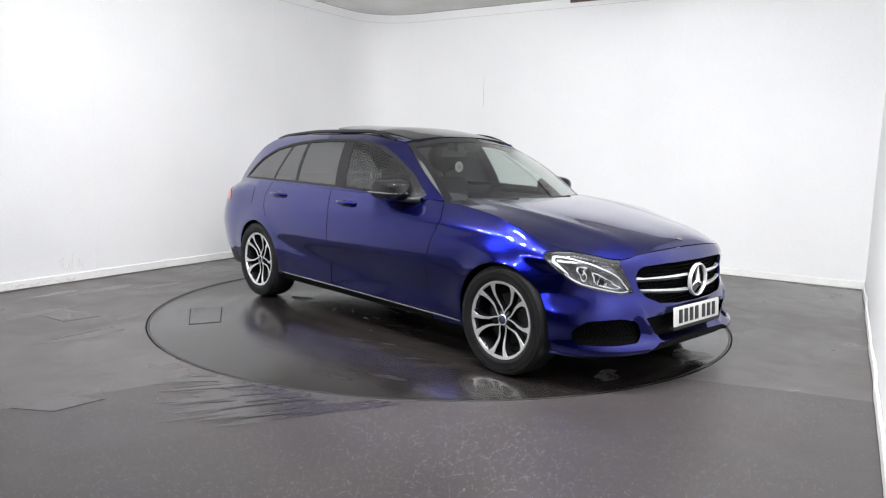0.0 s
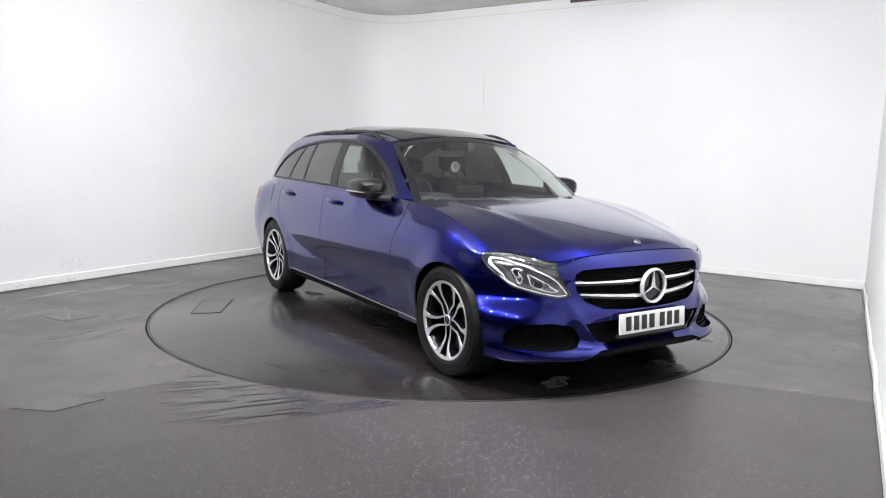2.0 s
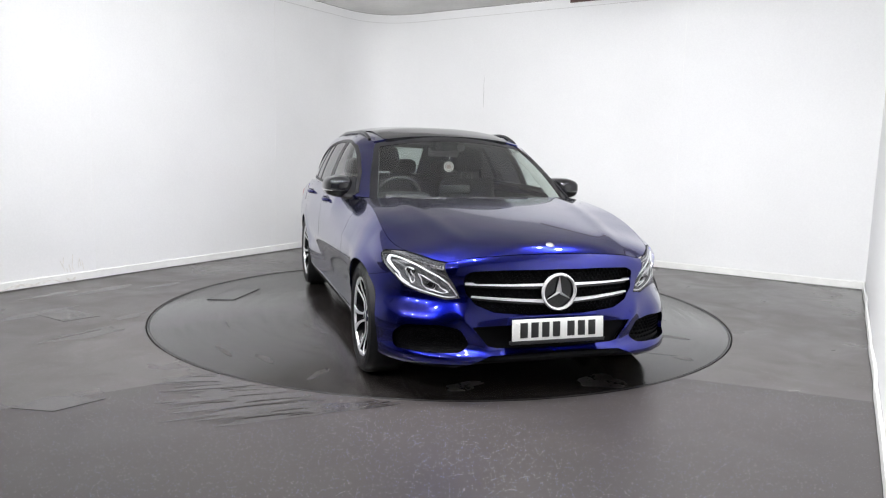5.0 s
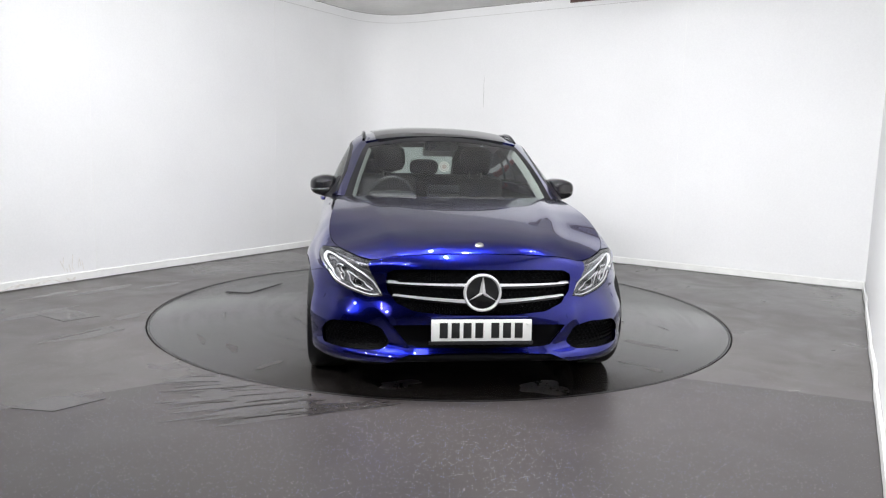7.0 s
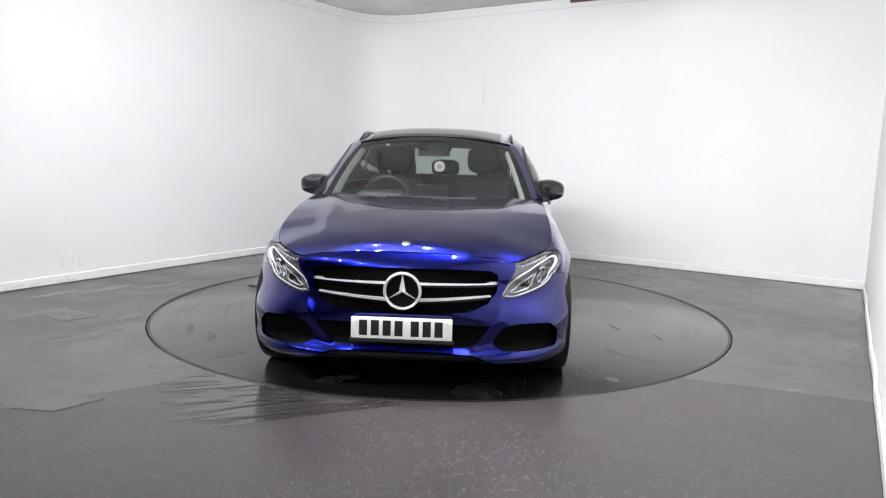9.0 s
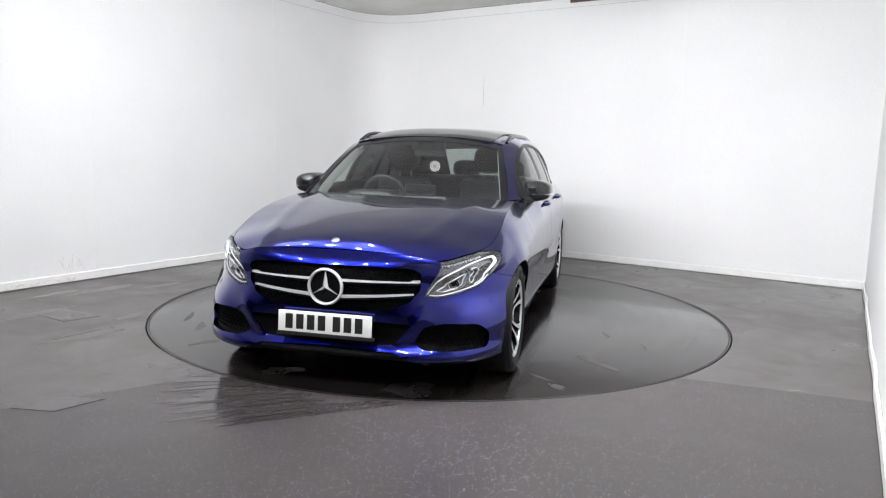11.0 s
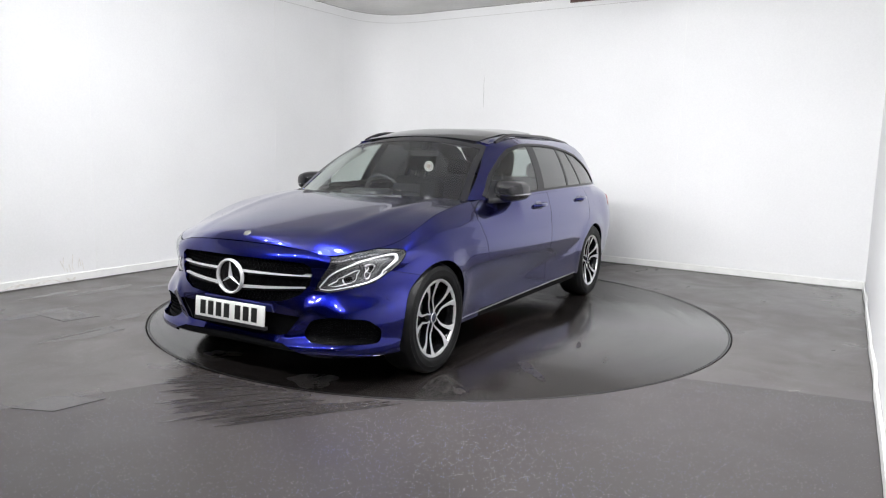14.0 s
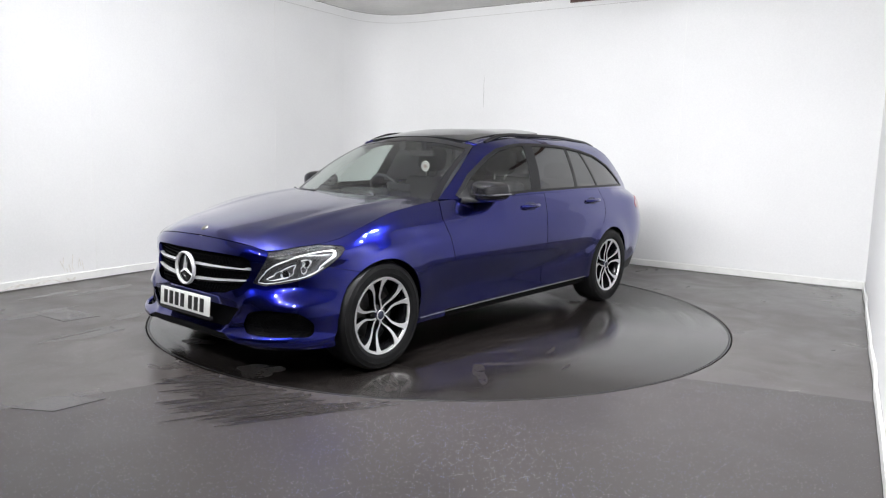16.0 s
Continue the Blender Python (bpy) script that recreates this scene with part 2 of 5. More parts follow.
def sheet(surface, outer, holes=(), cell=0.03, lift=0.0, flange=0.014, flip=False, mirror=False):
    """A panel cut from a surface: a grid inside the outline, its rim drawn on to the outline and turned in by the flange."""
    loops = [dense(q, cell / 4) for q in (outer, *holes)]
    corners = []
    for q in (outer, *holes):
        for i, c in enumerate(q):
            u, v = np.subtract(c, q[i - 1]), np.subtract(q[(i + 1) % len(q)], c)
            if np.dot(u, v) < 0.8 * np.linalg.norm(u) * np.linalg.norm(v):
                corners.append(c)
    rim = np.concatenate(loops)
    lo, hi = loops[0].min(0), loops[0].max(0)
    nx, ny = (max(2, int(math.ceil(k / cell))) for k in hi - lo)
    gx, gy = np.meshgrid(np.linspace(lo[0], hi[0], nx + 1), np.linspace(lo[1], hi[1], ny + 1), indexing="ij")
    ok = inside(gx, gy, loops[0])
    for h in loops[1:]:
        ok &= ~inside(gx, gy, h)
    P = np.stack([gx.ravel(), gy.ravel()], -1)
    near = np.empty(len(P), int)
    dist = np.empty(len(P))
    for i in range(0, len(P), 400):
        d = (P[i:i + 400, None, 0] - rim[None, :, 0]) ** 2 + (P[i:i + 400, None, 1] - rim[None, :, 1]) ** 2
        near[i:i + 400] = d.argmin(1)
        dist[i:i + 400] = np.sqrt(d.min(1))
    keep = ok.ravel() | (dist < 0.5 * cell)
    snap = dist < 0.5 * cell
    P[snap] = rim[near[snap]]
    idx = np.arange(len(P)).reshape(nx + 1, ny + 1)
    quads = []
    for i in range(nx):
        for j in range(ny):
            q = [k for k in (idx[i, j], idx[i + 1, j], idx[i + 1, j + 1], idx[i, j + 1]) if keep[k]]
            if len(q) >= 3:
                quads.append(q)
    mids = np.array([P[q].mean(0) for q in quads])
    good = inside(mids[:, 0], mids[:, 1], loops[0])
    for h in loops[1:]:
        good &= ~inside(mids[:, 0], mids[:, 1], h)
    faces = [q for q, g in zip(quads, good) if g]
    edge = {}
    for q in faces:
        for a, b in zip(q, [*q[1:], q[0]]):
            edge[frozenset((a, b))] = edge.get(frozenset((a, b)), 0) + 1
    border = {k for e, n in edge.items() if n == 1 for k in e}
    for k in border:
        P[k] = rim[near[k]] if snap[k] else rim[((rim - P[k]) ** 2).sum(-1).argmin()]
    bl = np.array(sorted(border))
    for c in corners:
        P[bl[((P[bl] - np.array(c)) ** 2).sum(-1).argmin()]] = c
    used = sorted({k for q in faces for k in q})
    Q = surface(P[used, 0], P[used, 1])
    e = 1e-3
    n = np.cross(surface(P[used, 0] + e, P[used, 1]) - Q, surface(P[used, 0], P[used, 1] + e) - Q)
    n /= np.maximum(np.linalg.norm(n, axis=1), 1e-12)[:, None]
    if flip:
        n = -n
    Q = Q + lift * n
    if mirror:
        Q, n = Q * (1, -1, 1), n * (1, -1, 1)
    bm = bmesh.new()
    vs = {k: bm.verts.new(q) for k, q in zip(used, Q)}
    nn = dict(zip(used, n))
    for q in faces:
        try:
            f = bm.faces.new([vs[k] for k in q])
        except ValueError:
            continue
        f.normal_update()
        if f.normal.dot(Vector(nn[q[0]])) < 0:
            f.normal_flip()
    if flange:
        back = {v: k for k, v in vs.items()}
        rims = [tuple(f.verts) for f in bm.edges if len(f.link_faces) == 1]
        low = {v: bm.verts.new(v.co - flange * Vector(nn[back[v]])) for v in {v: 0 for r in rims for v in r}}
        for a, b in rims:
            bm.faces.new((b, a, low[a], low[b]))
    bmesh.ops.dissolve_degenerate(bm, dist=1e-5, edges=bm.edges)
    return bm


# ---- the car's body surfaces: x forward, y left, z up, origin on the ground between the axles ----
def spl(x, *pts):
    """A smooth curve through a few (x, y) knots."""
    px = np.array([q[0] for q in pts], float)
    py = np.array([q[1] for q in pts], float)
    d = np.diff(py) / np.diff(px)
    m = np.concatenate(([d[0]], (d[:-1] + d[1:]) / 2, [d[-1]]))
    m[1:-1] = np.where(d[:-1] * d[1:] <= 0, 0, m[1:-1])
    x = np.clip(np.asarray(x, float), px[0], px[-1])
    i = np.clip(np.searchsorted(px, x) - 1, 0, len(px) - 2)
    h = px[i + 1] - px[i]
    t = (x - px[i]) / h
    return ((2 * t**3 - 3 * t**2 + 1) * py[i] + (t**3 - 2 * t**2 + t) * h * m[i]
            + (3 * t**2 - 2 * t**3) * py[i + 1] + (t**3 - t**2) * h * m[i + 1])


X0, XR, ARC = 1.27, -1.72, 0.9          # where nose and tail begin to round; metres of arc per radian
NOSE = X0 + ARC * math.pi / 2           # the a of the nose's middle
TAIL = XR - 0.75 * math.pi / 2


def crest(a):
    """Height of the body's upper edge: tail, belt line, wing top, bonnet lip."""
    return spl(a, (-2.9, 0.90), (-2.3, 0.935), (-2.0, 0.972), (-1.73, 0.992), (-1.3, 1.0), (-0.2, 0.995), (0.3, 0.985), (0.7, 0.974), (1.0, 0.952), (1.27, 0.912),
               (1.5, 0.853), (1.72, 0.783), (1.95, 0.747), (2.09, 0.723), (2.20, 0.744), (2.4, 0.761), (2.69, 0.767))


def shell(a, z):
    """The lower body: a runs along the flank and round nose (and tail), z is the height."""
    a, z = np.asarray(a, float), np.asarray(z, float)
    far = np.where(a > NOSE, -1.0, 1.0)
    a = np.where(a > NOSE, 2 * NOSE - a, a)
    zc = crest(a)
    q = np.clip(zc - z, 0, None)
    fore = spl(a, (0.2, 0), (0.95, 1), (3, 1))              # 0: doors, 1: wings and nose
    k = np.clip(1 - q / 0.13, 0, 1)
    roll = fore * 0.125 * (1 - np.sqrt(1 - (0.965 * k) ** 2)) + (1 - fore) * 0.02 * k**2
    roll = roll + spl(a, (-2.6, 0.07), (-1.9, 0.05), (-1.5, 0)) * np.clip(1 - q / 0.10, 0, 1) ** 2
    # the wings fall away from the bonnet's edge in a long soft shoulder
    soft = spl(a, (0.2, 0), (0.75, 1), (1.45, 1), (1.72, 0))
    k2 = np.clip(1 - q / 0.22, 0, 1)
    roll = roll * (1 - soft) + soft * 0.092 * (0.55 * k2 + 0.45 * k2**3)
    low = spl(z, (0.1, 0.828), (0.2, 0.850), (0.3, 0.870), (0.42, 0.895), (0.52, 0.912), (0.60, 0.921), (0.70, 0.9215), (0.80, 0.905), (0.90, 0.884), (1.0, 0.862))
    # a rising crease along the doors: hollow below it
    knee = spl(a, (-1.05, 0.54), (-0.5, 0.45), (0.1, 0.41), (0.95, 0.385))
    doors = np.clip(1 - np.abs((a + 0.1) / 1.15) ** 4, 0, 1)
    fall = np.clip((0.61 - z) / (0.61 - knee), 0, 1)
    low = low + doors * (0.19 * np.clip(knee - z, 0, None) - 0.115 * (0.61 - knee) * fall * fall * (3 - 2 * fall))
    # shoulder crease that falls from the headlamp's end to the rear door
    sh = spl(a, (-1.2, 0.80), (0.4, 0.845), (1.3, 0.83))
    low = low + 0.006 * np.exp(-(((z - sh) / 0.035) ** 2)) * spl(a, (-1.4, 0), (-0.8, 1), (1.1, 1), (1.5, 0))
    for cx in (1.42, -1.42):
        rr = np.hypot(a - cx, z - 0.325)
        low = low + 0.011 * np.exp(-(((rr - 0.335) / 0.085) ** 2))
    low = low * spl(a, (-2.9, 0.965), (-1.7, 0.98), (-1.0, 1.0), (0.9, 1.0), (1.6, 0.99), (3, 0.985))
    low = low + spl(z, (0.15, 0.060), (0.30, 0.056), (0.45, 0.046), (0.62, 0.018), (0.74, 0.006)) * spl(a, (1.12, 0), (1.55, 1), (2, 1))
    w = low - roll
    front = spl(z, (0.14, 0.76), (0.188, 0.845), (0.215, 0.893), (0.238, 0.900), (0.258, 0.890), (0.285, 0.860), (0.37, 0.855), (0.45, 0.868), (0.55, 0.872), (0.66, 0.855), (0.72, 0.838), (0.77, 0.81))
    front = front - 0.02 * k
    # a sharp fin runs from the grille's corner down to the lower blade; the skin outside it is hollow
    fin = a - spl(z, (0.26, 2.36), (0.40, 2.248), (0.50, 2.19))
    tall = spl(z, (0.25, 0), (0.31, 1), (0.43, 1), (0.52, 0))
    front = front + tall * (0.010 * np.exp(-((fin / 0.03) ** 2)) - 0.010 * np.exp(-(((fin + 0.10) / 0.07) ** 2)))
    rear = spl(z, (0.14, 0.55), (0.25, 0.66), (0.4, 0.72), (0.6, 0.74), (0.75, 0.69), (0.85, 0.66), (1.0, 0.62))
    p = spl(z, (0.2, 3.4), (0.38, 3.2), (0.55, 2.3), (0.8, 2.3)) + 0.7 * k
    s = np.clip((a - X0) / ARC, 0, math.pi / 2)
    r = np.clip((XR - a) / 0.75, 0, math.pi / 2)
    co, si = np.maximum(np.cos(s), 1e-9), np.sin(s)
    n = (co**p + si**p) ** (1 / p)
    cr, sr = np.maximum(np.cos(r), 1e-9), np.sin(r)
    nr = (cr**3.3 + sr**3.3) ** (1 / 3.3)
    x = np.where(a > X0, X0 + front * si / n, np.where(a < XR, XR - rear * sr / nr, a))
    y = w * np.where(a > X0, co / n, np.where(a < XR, cr / nr, 1.0))
    return np.stack([x, far * y, z], -1)


def crest_half(x):
    """Half width of the bonnet's outline at x."""
    a = np.linspace(0.3, NOSE, 500)
    c = shell(a, crest(a))
    return np.interp(x, c[:, 0], c[:, 1]), np.interp(x, c[:, 0], c[:, 2])


def bonnet(x, y):
    x, y = np.asarray(x, float), np.asarray(y, float)
    yc, zc = crest_half(x)
    t = np.clip(np.abs(y) / np.maximum(yc, 1e-3), 0, 1)
    mid = spl(x, (0.6, 1.01), (0.95, 0.988), (1.3, 0.952), (1.7, 0.892), (1.95, 0.834), (2.0175, 0.809), (2.045, 0.788), (2.062, 0.767))
    z = zc + np.maximum(mid - zc, 0) * (1 - t**2.6)
    ridge = spl(x, (0.7, 0.60), (1.4, 0.53), (2.1, 0.42))
    z = z + 0.007 * np.exp(-(((np.abs(y) - ridge) / 0.05) ** 2)) * np.clip((2.05 - x) / 0.25, 0, 1)
    return np.stack([x, y, z], -1)


def pillar(z):
    """x of the windscreen's side edge."""
    return spl(z, (0.9, 0.82), (0.98, 0.725), (1.1, 0.535), (1.2, 0.38), (1.3, 0.225), (1.36, 0.125), (1.4, 0.0))


def side(x, z):
    """The windows' side: leans in towards the roof."""
    x, z = np.asarray(x, float), np.asarray(z, float)
    y = spl(z, (0.9, 0.872), (1.0, 0.848), (1.1, 0.815), (1.2, 0.77), (1.3, 0.715), (1.36, 0.67), (1.40, 0.62), (1.43, 0.55))
    d = np.clip(x - pillar(z) + 0.30, 0, 0.4)
    y = y - spl(z, (0.9, 0.13), (1.0, 0.135), (1.3, 0.135), (1.4, 0.09)) * (d / 0.30) ** 1.7
    y = y * spl(x, (-2.3, 0.74), (-2.0, 0.83), (-1.7, 0.91), (-1.35, 0.96), (-1.0, 0.985), (-0.3, 1.0), (2, 1.0))
    return np.stack([x, y, z], -1)


def roof_line(x):
    return spl(x, (-2.2, 1.345), (-1.9, 1.385), (-1.4, 1.432), (-0.8, 1.462), (-0.3, 1.462), (0.0, 1.43), (0.12, 1.408), (0.18, 1.393), (0.3, 1.35))


def roof(x, y):
    x, y = np.asarray(x, float), np.asarray(y, float)
    return np.stack([x, y, roof_line(x) - 0.062 * (np.abs(y) / 0.62) ** 2.6], -1)


def screen(s, y):
    """The windscreen: s from 0 at the scuttle to 1 at the roof."""
    s, y = np.asarray(s, float), np.asarray(y, float)
    t = np.abs(y)
    xb, zb = 0.945 - 0.21 * (t / 0.71) ** 2.2, 0.985 - 0.012 * t
    xt, zt = 0.165 - 0.01 * t, 1.397 - 0.062 * (t / 0.57) ** 2.2
    x = xb * (1 - s) + xt * s
    z = zb * (1 - s) + zt * s + 0.028 * np.sin(math.pi * s)
    return np.stack([x, y * 1.0, z], -1)


# ---- the booth ----
LEFT_P, LEFT_D = Vector((-3.784, 6.051)), Vector((2.011, 3.318)).normalized()
BACK_P, BACK_D = Vector((4.252, 7.145)), Vector((2.109, -1.394)).normalized()
RIGHT_D = Vector((-2.349, -4.233)).normalized()
TOP, LIP = 3.14, 3.035
CENTRE, RADIUS = (-0.0147, 5.8619), 2.2493


def meet(p, d, q, e):
    k = ((q - p).x * e.y - (q - p).y * e.x) / (d.x * e.y - d.y * e.x)
    return p + k * d


corner = meet(LEFT_P, LEFT_D, BACK_P, BACK_D)
front_p = Vector((0, 0)) - 2.2 * LEFT_D
front_left, front_right = meet(LEFT_P, LEFT_D, front_p, BACK_D), meet(BACK_P, RIGHT_D, front_p, BACK_D)
BEND = 0.75                                   # the far corner is bent round
bend = []
for i in range(13):
    f = i / 12
    a, b = corner - BEND * LEFT_D, corner + BEND * BACK_D
    bend.append((1 - f) ** 2 * a + 2 * f * (1 - f) * corner + f * f * b)


def band(path, z0, z1, inner, outer, name, material, label="", kind="", parent=None, category="", bev=0.0):
    """A strip that stands along a path with the room on its right hand."""
    bm = bmesh.new()
    cols = []
    for i, q in enumerate(path):
        d = (path[min(i + 1, len(path) - 1)] - path[max(i - 1, 0)]).normalized()
        n = Vector((d.y, -d.x))
        prof = [(inner, z0), (inner, z1 - bev), (inner - bev, z1), (outer, z1), (outer, z0)] if bev else [(inner, z0), (inner, z1), (outer, z1), (outer, z0)]
        cols.append([bm.verts.new((*(q + k * n), z)) for k, z in prof])
    for p, q in zip(cols, cols[1:]):
        for j in range(len(p)):
            bm.faces.new((p[j], q[j], q[(j + 1) % len(p)], p[(j + 1) % len(p)]))
    for c in (cols[0], cols[-1][::-1]):
        bm.faces.new(c)
    bmesh.ops.recalc_face_normals(bm, faces=bm.faces)
    return tagged(link_mesh(name, bm, material, parent), label, category, "", kind)


runs = [("wall_left", [front_left, corner - BEND * LEFT_D]), ("wall_bend", bend), ("wall_back", [corner + BEND * BACK_D, BACK_P]),
        ("wall_right", [BACK_P, front_right]), ("wall_front", [front_right, front_left])]
for nm, path in runs:
    # the unseen end is an added dark wall, so that the car mirrors darkness
    dark_end = nm == "wall_front"
    band(path, 0, TOP, 0.0, -0.12, nm, M_HALL if dark_end else M_WALL, "added dark wall for the unlit space behind the camera" if dark_end else "smooth white painted booth wall", "structure")
    band(path, TOP, TOP + 0.008, -0.004, -0.12, "joint_" + nm[5:], M_JOINT, "dark joint between wall and ceiling", "structure")
    band(path, LIP - 0.006, LIP, 0.004, 0.0, "trim_" + nm[5:], M_STRIPGREY, "thin white cover strip below the wall's top", "structure")
    if nm == "wall_right":                # this skirting has come loose and bows off the wall
        a, b = path
        off = Vector(((b - a).y, -(b - a).x)).normalized()
        path = [a.lerp(b, i / 60) + off * (0.003 + 0.0045 * math.sin(0.9 * i) * math.sin(0.23 * i + 0.4) ** 2 + 0.001 * math.sin(2.1 * i)) for i in range(61)]
    band(path, 0, 0.082, 0.016, 0.001, "baseboard_" + nm[5:], M_SKIRT, "white painted skirting board with a rounded top", "structure", bev=0.006)
    # thin dark strip at the skirting's foot, just proud of it
    band(path, 0.002, 0.008, 0.018, 0.0165, "shadow_gap_" + nm[5:], M_DARK, "dark dirty joint under the skirting board", "structure")

# faint joints between the wall boards
for base, d, spots in ((BACK_P, -BACK_D, (1.95,)), (LEFT_P, LEFT_D, (0.9, 3.3))):
    for s in spots:
        q = base + s * d
        n = Vector((BACK_D.y, -BACK_D.x)) if d == -BACK_D else Vector((LEFT_D.y, -LEFT_D.x))
        n = n if n.dot(Vector(CENTRE) - q) > 0 else -n
        bm = bmesh.new()
        box(bm, -0.0015, 0.0015, -0.001, 0.0015, 0.09, LIP - 0.01, Matrix(((d.x, n.x, 0, q.x), (d.y, n.y, 0, q.y), (0, 0, 1, 0), (0, 0, 0, 1))))
        tagged(link_mesh("wall_joint", bm, M_SKIRT), "fine raised joint between two wall boards", "", "", "structure")

# hairline crack in the back wall, brown scuffs over the skirting of the side wall
def wall_mark(base, d, pts, wide, material, name, label, out=0.0012):
    n = Vector((d.y, -d.x))
    n = n if n.dot(Vector(CENTRE) - base) > 0 else -n
    bm = bmesh.new()
    rows = []
    for i, (along, z) in enumerate(pts):
        w = wide * (0.35 + 0.65 * math.sin(math.pi * (i + 0.5) / len(pts)))
        q = base + along * d
        rows.append([bm.verts.new((*(q + k * w * d + off * n), z)) for k, off in ((-1, -0.001), (-0.8, out), (0.8, out), (1, -0.001))])
    for p, q in zip(rows, rows[1:]):
        for j in range(3):
            bm.faces.new((p[j], p[j + 1], q[j + 1], q[j]))
    bmesh.ops.recalc_face_normals(bm, faces=bm.faces)
    tagged(link_mesh(name, bm, material, smooth=False), label, "", "", "structure")


wall_mark(BACK_P, BACK_D, [(-4.516 + 0.002 * math.sin(2 * i), 1.87 + 0.05 * i) for i in range(9)], 0.0035, M_CRACK, "wall_crack", "short grey hairline crack in the wall")
scuff = random.Random(11)
for k in range(9):
    along, z, lean = scuff.uniform(0.55, 0.92), scuff.uniform(0.09, 0.15), scuff.uniform(-0.5, 0.1)
    length = scuff.uniform(0.04, 0.12)
    wall_mark(LEFT_P, LEFT_D, [(along + lean * length * i / 5, z + length * i / 5) for i in range(6)], scuff.uniform(0.002, 0.006), M_STAIN, "wall_scuff", "faint brown scuff on the white wall", 0.001 + 0.0001 * k)
for k in range(7):
    along, length = scuff.uniform(-0.3, 0.75), scuff.uniform(0.08, 0.25)
    n_in = Vector((LEFT_D.y, -LEFT_D.x))
    wall_mark(LEFT_P + 0.0162 * n_in, LEFT_D, [(along + length * i / 5, 0.03 + 0.02 * math.sin(k + i)) for i in range(6)], 0.02, M_STAIN, "skirting_scuff", "brown dirt on the skirting board", 0.001 + 0.0001 * k)

# ceiling
bm = bmesh.new()
far = [front_left, corner, BACK_P, front_right]
mid = sum(far, Vector((0, 0))) / 4
lo = [bm.verts.new((*(q + 0.35 * (q - mid).normalized()), TOP + 0.006)) for q in far]
hi = [bm.verts.new((v.co.x, v.co.y, TOP + 0.12)) for v in lo]
bm.faces.new(lo)
bm.faces.new(hi[::-1])
for i in range(4):
    bm.faces.new((lo[i], hi[i], hi[(i + 1) % 4], lo[(i + 1) % 4]))
bmesh.ops.recalc_face_normals(bm, faces=bm.faces)
tagged(link_mesh("ceiling", bm, M_CEIL, smooth=False), "pale grey stained ceiling boards above the walls", "", "", "structure")

# floor with a round well for the turntable
def ring_floor(r_in, name, material, z):
    bm = bmesh.new()
    n = 160
    outer = []
    a = [(RADIUS + 0.012) * Vector((math.cos(6.2831853 * i / n), math.sin(6.2831853 * i / n))) + Vector(CENTRE) for i in range(n)]
    edges = list(zip(far, far[1:] + far[:1]))
    for q in a:
        d = (q - Vector(CENTRE)).normalized()
        best = 99
        for p0, p1 in edges:
            e = p1 - p0
            den = d.x * e.y - d.y * e.x
            if abs(den) > 1e-9:
                w = p0 - Vector(CENTRE)
                k = (w.x * e.y - w.y * e.x) / den
                s = (w.x * d.y - w.y * d.x) / den
                if k > 0 and -1e-6 <= s <= 1 + 1e-6:
                    best = min(best, k)
        outer.append(Vector(CENTRE) + (best + 0.1) * d)
    top_in = [bm.verts.new((*q, z)) for q in a]
    low_in = [bm.verts.new((*q, z - 0.05)) for q in a]
    top_out = [bm.verts.new((*q, z)) for q in outer]
    for i in range(n):
        j = (i + 1) % n
        bm.faces.new((top_in[i], top_out[i], top_out[j], top_in[j]))
        bm.faces.new((low_in[i], top_in[i], top_in[j], low_in[j]))
    bmesh.ops.recalc_face_normals(bm, faces=bm.faces)
    ob = link_mesh(name, bm, material)
    return ob


tagged(ring_floor(RADIUS, "floor", M_FLOOR, 0.0), "worn dark grey vinyl floor with damp patches", "", "", "structure")
bm = bmesh.new()
bmesh.ops.create_circle(bm, cap_ends=True, segments=96, radius=RADIUS + 0.2, matrix=Matrix.Translation((*CENTRE, -0.045)))
tagged(link_mesh("turntable_pit", bm, M_DARK, smooth=False), "dark pit under the turntable", "", "", "structure")

M_SKID = mat("rubber_skid", (0.034, 0.031, 0.030), 0.33, grain=(30, 0.2))
# nearer sheet of newer flecked vinyl, laid up to the turntable's rim
seam_r, seam_l = Vector((1.30, 4.235)), Vector((-1.44, 3.69))
wall_r = meet(seam_r, (Vector((2.40, 3.73)) - seam_r).normalized(), BACK_P, RIGHT_D)
seam_dir = (Vector((-2.07, 3.26)) - seam_l).normalized()
hits = [meet(seam_l, seam_dir, LEFT_P, LEFT_D), meet(seam_l, seam_dir, front_p, BACK_D)]
wall_l = min(hits, key=lambda q: (q - seam_l).length)
low_start = front_left if wall_l == hits[0] else wall_l + 0.02 * BACK_D
def rim_angle(q):
    return math.atan2(q.y - CENTRE[1], q.x - CENTRE[0])


a0, a1 = rim_angle(seam_l), rim_angle(seam_r)
arc_pts = [Vector(CENTRE) + (RADIUS + 0.013) * Vector((math.cos(a0 + (a1 - a0) * i / 60), math.sin(a0 + (a1 - a0) * i / 60))) for i in range(61)]
bm = bmesh.new()
top_row = [wall_l, *arc_pts, wall_r]
low_row = [low_start + (front_right - low_start) * i / (len(top_row) - 1) for i in range(len(top_row))]
rows = [[bm.verts.new((q.x, q.y, z)) for q in row] for row, z in ((top_row, 0.0005), (top_row, 0.003), (low_row, 0.003))]
for p, q in zip(rows, rows[1:]):
    for i in range(len(p) - 1):
        bm.faces.new((p[i], p[i + 1], q[i + 1], q[i]))
bmesh.ops.recalc_face_normals(bm, faces=bm.faces)
